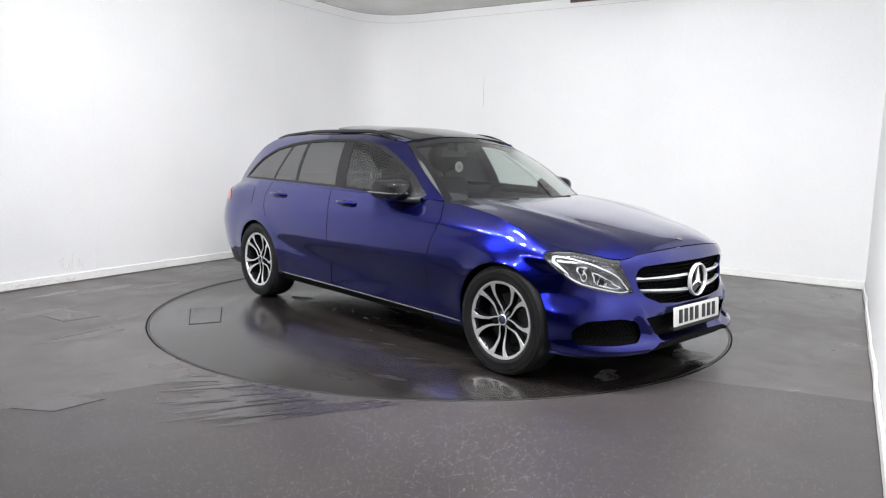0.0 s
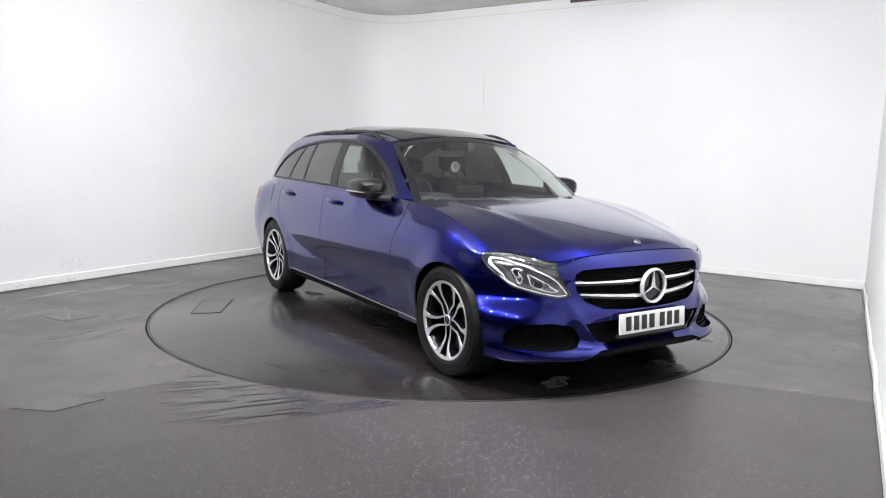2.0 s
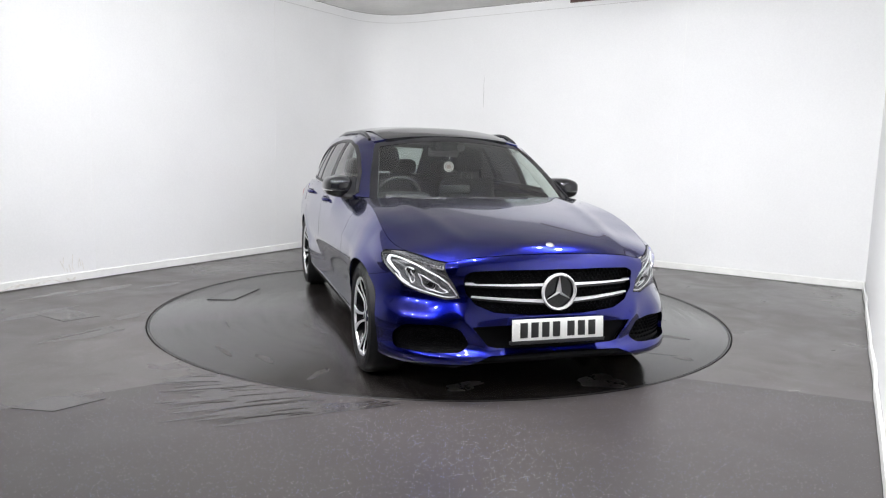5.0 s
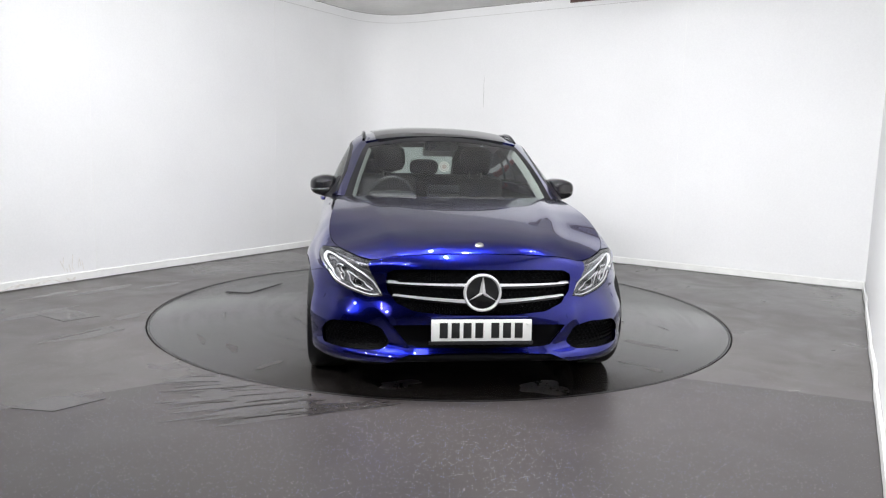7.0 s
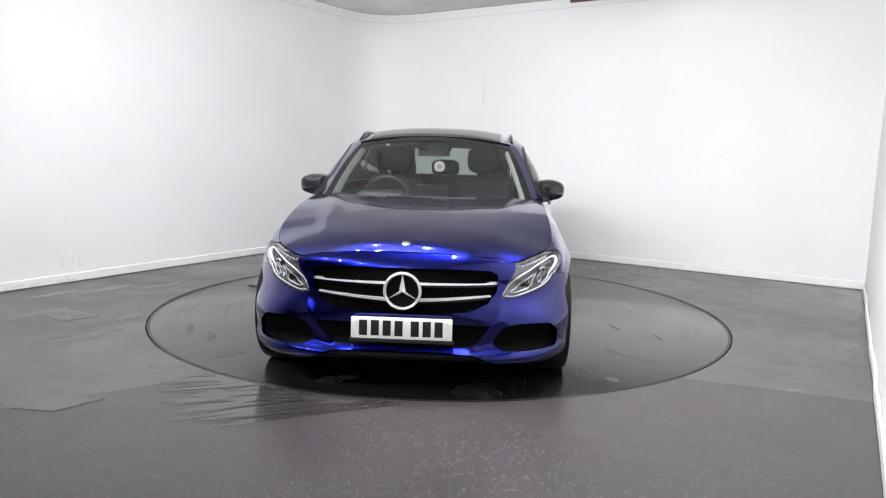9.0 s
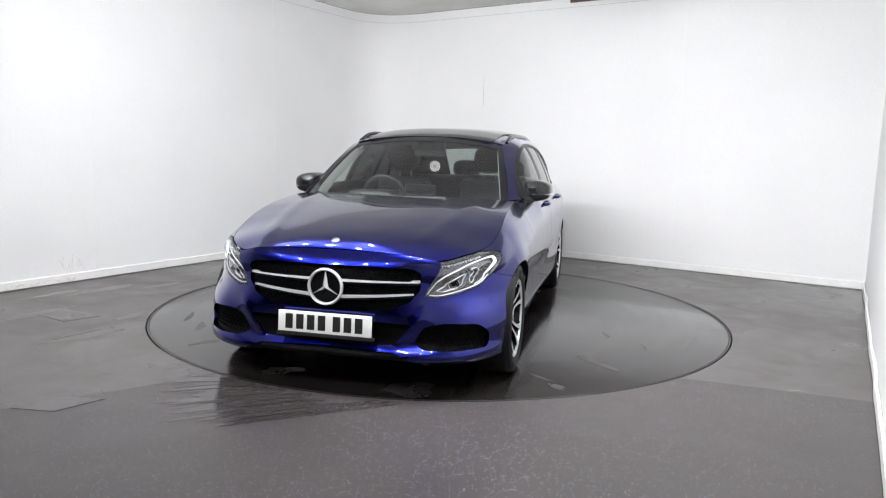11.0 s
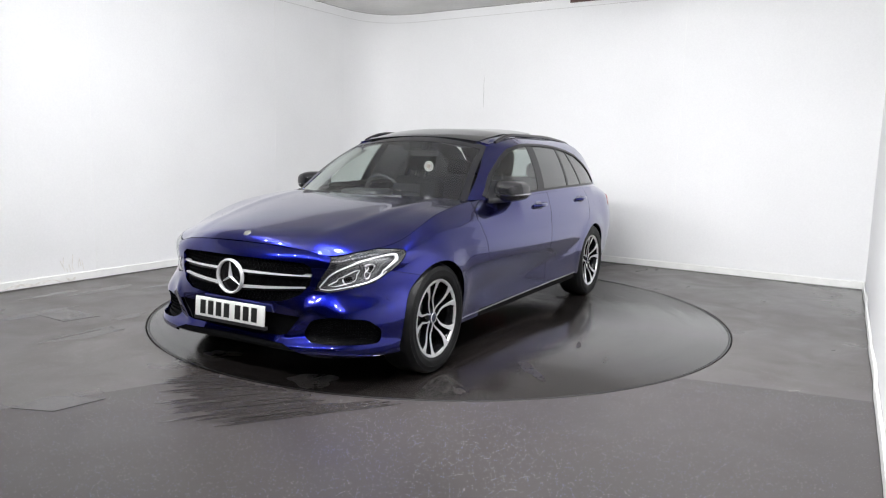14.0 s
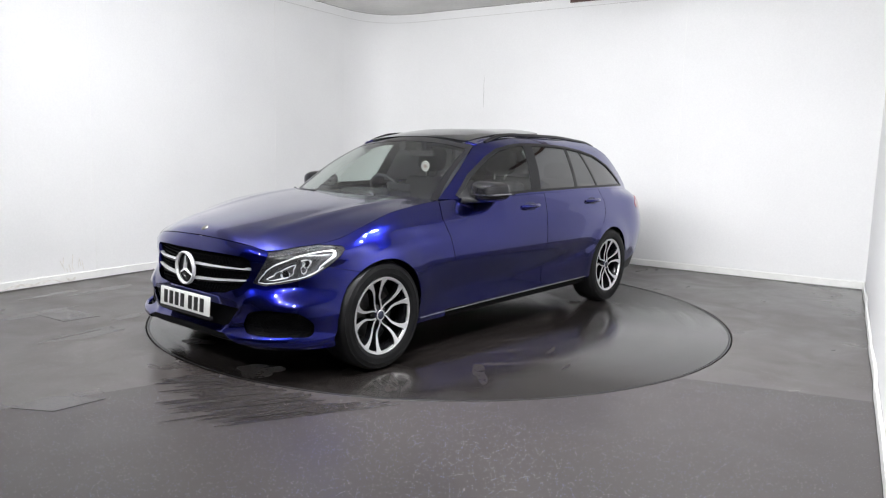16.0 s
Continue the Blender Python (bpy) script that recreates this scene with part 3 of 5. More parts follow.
tagged(link_mesh("floor_sheet", bm, M_FLECK, smooth=False), "dark grey vinyl sheet with pale and blue flecks", "", "", "structure")


def floor_patch(pts, name, label, up=0.0):
    """A repair piece let into the floor, with an open dark joint round it."""
    mid_q = sum((Vector(q) for q in pts), Vector((0, 0))) / len(pts)
    for k, z, m_, nm in ((1.02, 0.0012, M_DARK, name + "_joint"), (1.0, 0.0024, M_PATCH, name)):
        bm = bmesh.new()
        f = bm.faces.new([bm.verts.new((*(mid_q + (Vector(q) - mid_q) * k), z + up)) for q in pts])
        ext = bmesh.ops.extrude_face_region(bm, geom=[f])
        bmesh.ops.translate(bm, verts=[v for v in ext["geom"] if isinstance(v, bmesh.types.BMVert)], vec=(0, 0, -0.001))
        bmesh.ops.recalc_face_normals(bm, faces=bm.faces)
        tagged(link_mesh(nm, bm, m_, smooth=False), label, "", "", "structure")


floor_patch([(-3.04, 5.29), (-2.93, 5.50), (-2.57, 5.29), (-2.74, 5.10)], "floor_patch_1", "square vinyl repair patch with open joints")
floor_patch([(-2.08, 3.36), (-1.99, 3.55), (-1.70, 3.52), (-1.86, 3.33)], "floor_patch_2", "square vinyl repair patch with open joints", 0.003)
floor_patch([(-2.56, 4.63), (-2.39, 4.91), (-2.375, 4.90), (-2.545, 4.62)], "floor_cut", "open cut in the vinyl floor")


DAMP_SPOTS = ((-2.993, 6.276, 0.32, 0.06, 1.03, 20), (-3.315, 6.034, 0.2, 0.05, 1.03, 21), (-3.065, 5.31, 0.28, 0.06, 1.03, 22), (-2.349, 5.31, 0.15, 0.05, 1.03, 23), (-2.419, 4.764, 0.3, 0.08, 1.03, 24), (-2.571, 6.546, 0.16, 0.05, 1.03, 25))


# damp patches along the wall that mirror it faintly
def damp(x, y, rx, ry, turn, seed):
    rnd2 = random.Random(seed)
    ph = [rnd2.uniform(0, 6.28) for k in range(4)]
    bm = bmesh.new()
    ring = []
    for i in range(44):
        b = 6.2831853 * i / 44
        k = 1 + 0.25 * math.sin(2 * b + ph[0]) + 0.18 * math.sin(3 * b + ph[1]) + 0.12 * math.sin(7 * b + ph[2]) + 0.07 * math.sin(11 * b + ph[3])
        u, v = rx * k * math.cos(b), ry * k * math.sin(b)
        ring.append(bm.verts.new((x + u * math.cos(turn) - v * math.sin(turn), y + u * math.sin(turn) + v * math.cos(turn), 0.0009)))
    f = bm.faces.new(ring)
    if f.normal.z < 0:
        f.normal_flip()
    tagged(link_mesh("damp_patch", bm, M_DAMP, smooth=False), "damp shining patch on the vinyl floor", "", "", "structure")


for q in DAMP_SPOTS:
    damp(*q)

# wet wedge where cars are driven on to the turntable, dragged out in streaks
def track_strip(start, end, wide, up, material, name, label, bend_by=0.0, seed=0):
    rnd2 = random.Random(seed)
    way = end - start
    n = Vector((-way.y, way.x)).normalized()
    bm = bmesh.new()
    rows = []
    for i in range(13):
        g = i / 12
        w = wide * (0.08 + math.sin(math.pi * g) ** 0.5) * rnd2.uniform(0.8, 1.15)
        q = start + way * g + n * bend_by * math.sin(math.pi * g)
        if (q - Vector(CENTRE)).length < RADIUS + 0.03:
            break
        rows.append([bm.verts.new((*(q + k * w * n), up)) for k in (-1, 1)])
    if len(rows) < 3:
        bm.free()
        return
    for p, q in zip(rows, rows[1:]):
        bm.faces.new((p[0], p[1], q[1], q[0]))
    bmesh.ops.recalc_face_normals(bm, faces=bm.faces)
    for f in bm.faces:
        if f.normal.z < 0:
            f.normal_flip()
    tagged(link_mesh(name, bm, material, smooth=False), label, "", "", "structure")


rnd = random.Random(5)
low_a, low_b = Vector((-1.20, 3.10)), Vector((-0.10, 3.56))
high_a, high_b = Vector((-1.62, 3.90)), Vector((-1.05, 3.96))
for k in range(26):
    f = (k + 0.5) / 26
    a, b = low_a.lerp(high_a, f), low_b.lerp(high_b, f ** 0.8)
    a = a + (b - a) * rnd.uniform(-0.05, 0.28)
    b = b + (b - a) * rnd.uniform(-0.35, 0.05)
    track_strip(a, b, rnd.uniform(0.012, 0.030), 0.0040 + 0.00006 * k, M_TRACK, "wet_streak", "dark wet streak on the flecked vinyl", rnd.uniform(0.0, 0.02), k)
for k in range(14):
    f = rnd.random()
    a, b = low_a.lerp(high_a, f), low_b.lerp(high_b, f)
    a = a.lerp(b, rnd.uniform(0, 0.5))
    b = a + (b - a) * rnd.uniform(0.2, 0.6)
    track_strip(a, b, rnd.uniform(0.003, 0.007), 0.0062 + 0.00006 * k, M_SKID, "skid_mark", "dark tyre skid mark on the vinyl", 0.01, 90 + k)

# short brown beam over the back wall
bm = bmesh.new()
q0 = meet(Vector((1.47, 8.985)), LEFT_D, BACK_P, BACK_D)
n = Vector((BACK_D.y, -BACK_D.x))
n = n if n.dot(Vector(CENTRE) - q0) > 0 else -n
L = (BACK_P - q0).length
box(bm, 0.0, L, 0.0, 0.03, 3.085, TOP + 0.004, Matrix(((BACK_D.x, n.x, 0, q0.x), (BACK_D.y, n.y, 0, q0.y), (0, 0, 1, 0), (0, 0, 0, 1))))
tagged(link_mesh("ceiling_beam", bm, M_BEAM, smooth=False), "dark brown beam along the top of the wall", "", "", "structure")

# ceiling lamps: spot heads on stalks, aimed over the turntable at the far walls
def spot_head():
    e = new("spot_lamp")
    part("can", lathe([(0.0, -0.13), (0.05, -0.128), (0.066, -0.11), (0.070, 0.0), (0.050, 0.0), (0.046, -0.02)], 24), M_SKIRT, e, "white lamp housing")
    bm = bmesh.new()
    bmesh.ops.create_circle(bm, cap_ends=True, segments=20, radius=0.045, matrix=Matrix.Translation((0, -0.018, 0)) @ Matrix.Rotation(radians(-90), 4, "X"))
    part("diffuser", bm, M_LAMP, e, "glowing white diffuser", smooth=False)
    part("stalk", tube([(0, -0.07, 0.05), (0, -0.07, 0.25)], 0.012, 8), M_SKIRT, e, "white stalk")
    return tagged(e, "white ceiling spot lamp, lit", "spot lamp", "spot lamps on the ceiling")


M_LAMP = mat("lamp_glow", (0.9, 0.9, 0.9), 0.5, emit=((0.975, 0.985, 1.0), LAMP))
first = spot_head()
places = []
across = BACK_D
for row, n, first_f, span, reach in ((2.3, 9, 0.23, 0.61, 3.2), (3.0, 3, 0.48, 0.36, -0.6), (4.3, 2, 0.80, 0.13, -0.6), (-0.4, 5, 0.20, 0.64, 2.5)):
    mid_q = meet(Vector((0, 0)) + row * LEFT_D, across, LEFT_P, LEFT_D)
    end_q = meet(Vector((0, 0)) + row * LEFT_D, across, BACK_P, RIGHT_D)
    for k in range(n):
        f = first_f + span * (k + 0.5) / n
        q = mid_q + (end_q - mid_q) * f
        aim = Vector(CENTRE) + reach * LEFT_D + (f - 0.5) * 6.5 * across - (0.5 if reach > 0 else 0.0) * across
        d = Vector((*(aim - q), -3.4)).normalized()
        yaw = math.degrees(math.atan2(-d.x, d.y))
        places.append(pose(q.x, q.y, TOP - 0.10, 0, 0, yaw) @ pose(0, 0, 0, math.degrees(math.asin(d.z)), 0, 0))
first.matrix_basis = places[0]
for m in places[1:]:
    copy_thing(first, m)


# ---- the turntable ----
def outline(*pts):
    return [tuple(q) for q in pts]


disc = new("turntable")
bm = lathe([(0.0, -0.03), (RADIUS, -0.03), (RADIUS, -0.002), (RADIUS - 0.004, 0.0), (0.0, 0.0)], 160, "z")
part("deck", bm, M_DISC, disc, "worn dark vinyl deck")
part("edge_band", lathe([(RADIUS - 0.016, 0.0002), (RADIUS - 0.015, 0.0014), (RADIUS - 0.006, 0.0014), (RADIUS - 0.004, 0.0002)], 160, "z"), M_PLASTIC, disc, "thin dark metal edge band")
tagged(disc, "round flush turntable with a worn dark deck", "turntable")


# ---- the car ----
car = new("car")
tagged(car, "metallic blue estate car with black roof rails on a turntable", "car")
side_names = ((False, 1), (True, -1))


def arc(cx, r, a0, a1, n=22):
    return [(cx + r * math.cos(radians(a0 + (a1 - a0) * i / n)), 0.325 + r * math.sin(radians(a0 + (a1 - a0) * i / n))) for i in range(n + 1)]


def along_crest(a0, a1, drop, n=24):
    return [(a, float(crest(a)) - drop) for a in np.linspace(a0, a1, n)]


GAP = 0.0025
ARCH = 0.342
HEAD_TOP = [(1.702, 0.738), (1.712, 0.752), (1.764, 0.757), *along_crest(1.84, 2.09, 0.0025, 9)]
HEAD = [*HEAD_TOP, (2.142, 0.642), (2.190, 0.545), (2.122, 0.534), (2.003, 0.555), (1.888, 0.586), (1.797, 0.645), (1.735, 0.700)]
GRILLE = [(NOSE, 0.693), (2.40, 0.692), (2.25, 0.684), (2.215, 0.664), (2.206, 0.622), (2.216, 0.572), (2.265, 0.515), (2.36, 0.476), (2.52, 0.463), (NOSE, 0.460)]
INTAKE = rounded([(1.872, 0.268), (1.876, 0.345), (1.945, 0.397), (2.112, 0.408), (2.212, 0.388), (2.252, 0.305), (2.205, 0.272), (2.065, 0.266)], 0.025)
LOWER = [(NOSE, 0.412), (2.45, 0.410), (2.262, 0.402), (2.330, 0.302), (2.37, 0.290), (NOSE, 0.285)]


def both(half):
    """A half outline that begins and ends on the middle line, closed with its mirror image."""
    return [*half, *[(2 * NOSE - a, z) for a, z in half[-2:0:-1]]]


def far_side(poly):
    return [(2 * NOSE - a, z) for a, z in poly]


def grown(poly, d):
    """The outline moved outwards by d."""
    c = np.array(poly)
    area = np.sum(c[:, 0] * np.roll(c[:, 1], -1) - np.roll(c[:, 0], -1) * c[:, 1])
    out = []
    for i in range(len(c)):
        t = c[(i + 1) % len(c)] - c[i - 1]
        n = np.array((t[1], -t[0])) / max(np.linalg.norm(t), 1e-9) * (1 if area > 0 else -1)
        out.append(tuple(c[i] + d * n))
    return out


# front bumper and nose, one skin from wheel arch to wheel arch
lip = [(1.752, 0.205), (1.86, 0.197), (2.05, 0.188), (2.185, 0.182), (2.245, 0.222), (2.33, 0.258), (2.5, 0.264), (NOSE, 0.266)]
half = [*along_crest(NOSE, 2.096, 0.0006, 30), (2.092, 0.718), (2.144, 0.640), (2.193, 0.543), (2.122, 0.531), (2.003, 0.552), (1.887, 0.583), (1.796, 0.641), (1.607, 0.604), *[q for q in arc(1.42, ARCH, 55, -18, 14)], *lip]
part("front_bumper", sheet(shell, both(half), [both(GRILLE), INTAKE, far_side(INTAKE), both(LOWER)], 0.011, flip=True, flange=0.02), M_PAINT, car, "metallic blue bumper skin")


def inset(name, poly, depth, material, label, cell=0.03):
    return part(name, sheet(shell, grown(poly, 0.012), (), cell, lift=-depth, flip=True, flange=0.0), material, car, label)


inset("grille_mesh", both(GRILLE), 0.035, M_GRILLE, "black grille mesh")
inset("lower_grille", both(LOWER), 0.03, M_GRILLE, "black lower grille")
for q in (INTAKE, far_side(INTAKE)):
    inset("air_intake", q, 0.028, M_GRILLE, "black honeycomb intake")
split = [(NOSE, 0.274), (2.5, 0.272), (2.33, 0.264), (2.24, 0.225), (2.14, 0.195), (2.14, 0.165), (2.3, 0.20), (2.5, 0.215), (NOSE, 0.218)]
part("splitter", sheet(shell, both(split), (), 0.02, lift=-0.012, flip=True), M_GRILLE, car, "black lower splitter")

for mir, sg in side_names:
    fender = [(0.800, float(crest(0.8)) - 0.0006), *along_crest(0.86, 1.83, 0.0006, 24), (1.764, 0.760), (1.709, 0.755), (1.698, 0.738), (1.731, 0.697), (1.793, 0.6425), (1.605, 0.6057),
              *arc(1.42, ARCH, 56, 197, 26), (1.09, 0.215), (0.805, 0.215), (0.775, 0.40), (0.775, 0.573), (0.83, 0.74), (0.858, 0.86)]
    part("front_wing", sheet(shell, fender, (), 0.014, flip=True, mirror=mir), M_PAINT, car, "metallic blue wing")
    door = [*along_crest(-0.375, 0.795, 0.004, 20), (0.852, 0.86), (0.824, 0.74), (0.769, 0.573), (0.769, 0.40), (0.80, 0.262), (-0.330, 0.262), (-0.333, 0.65), (-0.340, 0.80)]
    d1 = part("front_door", sheet(shell, door, (), 0.028, flip=True, mirror=mir), M_PAINT, car)
    rdoor = [*along_crest(-1.262, -0.381, 0.004, 14), (-0.346, 0.80), (-0.339, 0.65), (-0.336, 0.262), (-1.005, 0.262), *arc(-1.42, 0.405, -6, 52, 10), (-1.25, 0.72), (-1.31, 0.80), (-1.315, 0.88)]
    d2 = part("rear_door", sheet(shell, rdoor, (), 0.028, flip=True, mirror=mir), M_PAINT, car)
    quarter = [*along_crest(TAIL + 0.02, -1.268, 0.004, 20), (-1.321, 0.88), (-1.316, 0.80), (-1.256, 0.72), *arc(-1.42, 0.411, 52, -6, 10), (-1.012, 0.25), *arc(-1.42, ARCH, -12, 192, 30),
               (-1.785, 0.285), (-2.0, 0.355), (-2.4, 0.385), (TAIL + 0.02, 0.39)]
    tail_lamp = rounded([(-1.98, 0.81), (-1.98, 0.86), (-2.10, 0.915), (-2.50, 0.915), (-2.50, 0.80), (-2.25, 0.78)], 0.03)
    valance = [(-1.775, 0.278), (-2.0, 0.349), (-2.4, 0.379), (TAIL + 0.02, 0.384), (TAIL + 0.02, 0.24), (-2.2, 0.24), (-1.79, 0.22)]
    part("rear_valance", sheet(shell, valance, (), 0.03, lift=-0.012, flip=True, mirror=mir), M_PLASTIC, car, "black lower rear bumper panel")
    part("rear_wing", sheet(shell, quarter, [tail_lamp], 0.028, flip=True, mirror=mir), M_PAINT, car)
    part("tail_lamp", sheet(shell, tail_lamp, (), 0.03, lift=0.003, flip=True, mirror=mir), M_RED, car, "red tail lamp lens")
    flap = rounded([(-1.72, 0.80), (-1.72, 0.955), (-1.535, 0.955), (-1.535, 0.80)], 0.03)
    part("fuel_flap", sheet(shell, flap, (), 0.03, lift=0.0022, flip=True, mirror=mir, flange=0.004), M_PAINT, car) if mir else None
    sill = [(1.085, 0.205), (1.085, 0.211), (0.80, 0.211), (0.80, 0.257), (-1.01, 0.257), (-1.04, 0.218)]
    part("sill", sheet(shell, sill, (), 0.03, lift=-0.012, flip=True, mirror=mir, flange=0.03), M_GRILLE, car, "dark sill")
    line = []
    for x in np.linspace(1.06, -1.0, 40):
        q = shell(x, 0.247 + 0.022 * (1.06 - x) / 2.06)
        line.append((q[0], sg * (q[1] + 0.003), q[2]))
    part("sill_strip", tube(line, 0.0045, 6), M_LAMPGREY, car, "silver sill strip")
    # wheel housings
    for cx in (1.42, -1.42):
        bm = lathe([(0.357, 0.50), (0.354, 0.78), (0.350, 0.795)], 26, "y", radians(-20), radians(200))
        bm.transform(Matrix.Translation((cx, 0, 0.325)))
        if mir:
            bm.transform(Matrix.Diagonal((1, -1, 1, 1)))
        part("wheel_housing", bm, M_PLASTIC, car, "black wheel housing")

# bonnet
xs = np.linspace(0.80, 2.0, 40)
edge = [(float(x), float(crest_half(x)[0]) - 0.0014) for x in xs]
a = np.linspace(2.05, NOSE, 26)
nose = shell(a, crest(a))
edge = [q for q in edge if q[0] < nose[0, 0] - 0.02] + [(float(x) - 0.003, max(float(y) - 0.002, 0)) for x, y, z in nose]
rear_edge = [(0.955 - 0.18 * (y / 0.80) ** 2, y) for y in np.linspace(0, 0.80, 12)]
lid = [*rear_edge[:-1], *edge]
lid = [*lid, *[(x, -y) for x, y in lid[::-1] if y > 1e-6]]
part("bonnet", sheet(bonnet, lid, (), 0.025, flange=0.012), M_PAINT, car, "metallic blue bonnet")
scuttle = [(0.66, 0.78), (0.80, 0.80), (0.87, 0.60), (0.955, 0.25), (0.965, 0), (0.955, -0.25), (0.87, -0.60), (0.80, -0.80), (0.66, -0.78), (0.78, -0.5), (0.86, 0), (0.78, 0.5)]
part("scuttle", sheet(bonnet, scuttle, (), 0.03, lift=-0.022, flange=0.0), M_PLASTIC, car, "black scuttle panel")

# windscreen
def screen_part(name, s0, s1, lift, material, label="", k0=-1.0, k1=1.0, n=20, m=12):
    bm = bmesh.new()
    g = []
    for i in range(n + 1):
        s = s0 + (s1 - s0) * i / n
        half = 0.715 * (1 - s) + 0.572 * s
        row = []
        for j in range(2 * m + 1):
            y = half * (k0 + (k1 - k0) * j / (2 * m))
            q = screen(s, y)
            row.append(bm.verts.new((q[0] + lift * 0.6, q[1], q[2] + lift * 0.8)))
        g.append(row)
    for i in range(n):
        for j in range(2 * m):
            bm.faces.new((g[i][j], g[i][j + 1], g[i + 1][j + 1], g[i + 1][j]))
    bmesh.ops.recalc_face_normals(bm, faces=bm.faces)
    return part(name, bm, material, car, label)


screen_part("windscreen", -0.02, 0.985, 0.0, M_SCREEN, "clear greenish windscreen").visible_shadow = False
screen_part("screen_header", 0.885, 1.02, 0.002, M_PIANO, "black header band", n=4)
for k0, k1 in ((-1.01, -0.942), (0.942, 1.01)):
    screen_part("screen_edge_band", -0.02, 0.89, 0.002, M_PIANO, "black edge band of the windscreen", k0, k1, m=2)
for sg in (-1, 1):                        # pillar linings face the middle of the cabin
    bm = bmesh.new()
    rows = []
    for i in range(13):
        f = 0.02 + 0.87 * i / 12
        q = Vector(screen(f, sg * 0.945 * (0.715 * (1 - f) + 0.572 * f)))
        rows.append([bm.verts.new(q + Vector(d)) for d in ((-0.006, 0, -0.004), (-0.05, -sg * 0.016, -0.016), (-0.11, -sg * 0.022, -0.03))])
    for p, q in zip(rows, rows[1:]):
        for j in range(2):
            bm.faces.new((p[j], p[j + 1], q[j + 1], q[j]))
    part("pillar_lining", bm, M_APILLAR, car, "pale grey lining of the windscreen pillar")

# sides of the cabin
DLO = [(-1.95, 1.008), (-1.5, 1.012), (-0.9, 1.012), (-0.2, 1.004), (0.09, 0.996), (0.575, 0.986), (0.615, 0.994), (0.415, 1.130), (0.185, 1.250), (0.035, 1.312), (-0.10, 1.340),
       (-0.22, 1.354), (-0.37, 1.360), (-0.64, 1.360), (-0.80, 1.355), (-0.96, 1.345), (-1.175, 1.322), (-1.41, 1.280), (-1.63, 1.197), (-1.86, 1.062)]
for mir, sg in side_names:
    zs = np.linspace(0.972, 1.385, 16)
    frame_out = [*[(float(pillar(z)), float(z)) for z in zs], (-0.4, 1.412), (-0.9, 1.408), (-1.40, 1.382), (-1.58, 1.345), (-1.71, 1.295), (-1.84, 1.205), (-1.96, 1.105), (-2.08, 1.01), (-2.13, 0.945), (-2.0, 0.956), (-1.8, 0.975), (-1.5, 0.990), (-0.5, 0.991), (0.3, 0.979)]
    part("cabin_frame", sheet(side, frame_out, [DLO], 0.022, flip=True, mirror=mir), M_PAINT, car, "metallic blue pillars and roof frame")
    inner = grown(DLO, -0.014)
    part("cabin_lining", sheet(side, frame_out, [grown(DLO, -0.004)], 0.03, lift=-0.03, flip=True, mirror=mir, flange=0), M_DASH, car, "dark lining of pillars and roof edge")
    part("window_trim", sheet(side, grown(DLO, 0.004), [inner], 0.009, lift=0.002, flip=True, mirror=mir), M_TRIM, car, "black window surround")
    def cut(x0t, x0b, x1t, x1b):
        """The part of the window opening between two leaning lines."""
        out = []
        at = lambda z, t, b: b + (t - b) * (z - 1.0) / 0.35
        ring = dense(inner, 0.012)
        keep = [(x, z) for x, z in ring if at(z, x0t, x0b) <= x <= at(z, x1t, x1b)]
        cx, cz = np.mean(keep, 0)
        lo = lambda t, b: min(((abs(x - at(z, t, b)), x, z) for x, z in ring if z < 1.03), default=(9, 0, 0))
        hi = lambda t, b: min(((abs(x - at(z, t, b)), x, z) for x, z in ring if z >= 1.03), default=(9, 0, 0))
        for t, b in ((x0t, x0b), (x1t, x1b)):
            for q in (lo(t, b), hi(t, b)):
                if q[0] < 0.02:
                    keep.append((q[1], q[2]))
        keep.sort(key=lambda q: math.atan2((q[1] - cz) * 3, q[0] - cx))
        res = [keep[0]]
        for q in keep[1:]:
            if math.hypot(q[0] - res[-1][0], q[1] - res[-1][1]) > 0.004:
                res.append(q)
        return res
    w = part("front_window", sheet(side, cut(-0.315, -0.215, 3, 3), (), 0.03, lift=-0.006, flip=True, mirror=mir, flange=0), M_SIDEGLASS, car, "clear front door glass")
    w.visible_shadow = False
    part("rear_window", sheet(side, cut(-0.93, -0.895, -0.425, -0.335), (), 0.03, lift=-0.006, flip=True, mirror=mir, flange=0), M_TINT, car, "dark tinted rear door glass")
    part("rear_quarterlight", sheet(side, cut(-1.135, -1.30, -0.955, -0.915), (), 0.03, lift=-0.006, flip=True, mirror=mir, flange=0), M_TINT, car, "dark tinted glass")
    part("boot_window", sheet(side, cut(-3, -3, -1.15, -1.315), (), 0.03, lift=-0.006, flip=True, mirror=mir, flange=0), M_TINT, car, "dark tinted glass")
    for t, b, t2, b2 in ((-0.43, -0.34, -0.31, -0.21), (-0.96, -0.92, -0.925, -0.89), (-1.155, -1.32, -1.13, -1.295)):
        part("pillar_trim", sheet(side, cut(t, b, t2, b2), (), 0.02, lift=-0.003, flip=True, mirror=mir, flange=0.01), M_TRIM, car, "black pillar trim")
    # belt ledge between the flank's top and the windows
    bm = bmesh.new()
    rows = []
    for x in np.linspace(0.79, -2.12, 50):
        p0, p1 = shell(x, float(crest(x)) - 0.003), side(x, float(crest(x)) - 0.008)
        rows.append([bm.verts.new((q[0], sg * q[1], q[2])) for q in (p0, p1 + (0, -0.004, 0.0))])
    for p, q in zip(rows, rows[1:]):
        bm.faces.new((p[0], p[1], q[1], q[0]))
    bmesh.ops.recalc_face_normals(bm, faces=bm.faces)
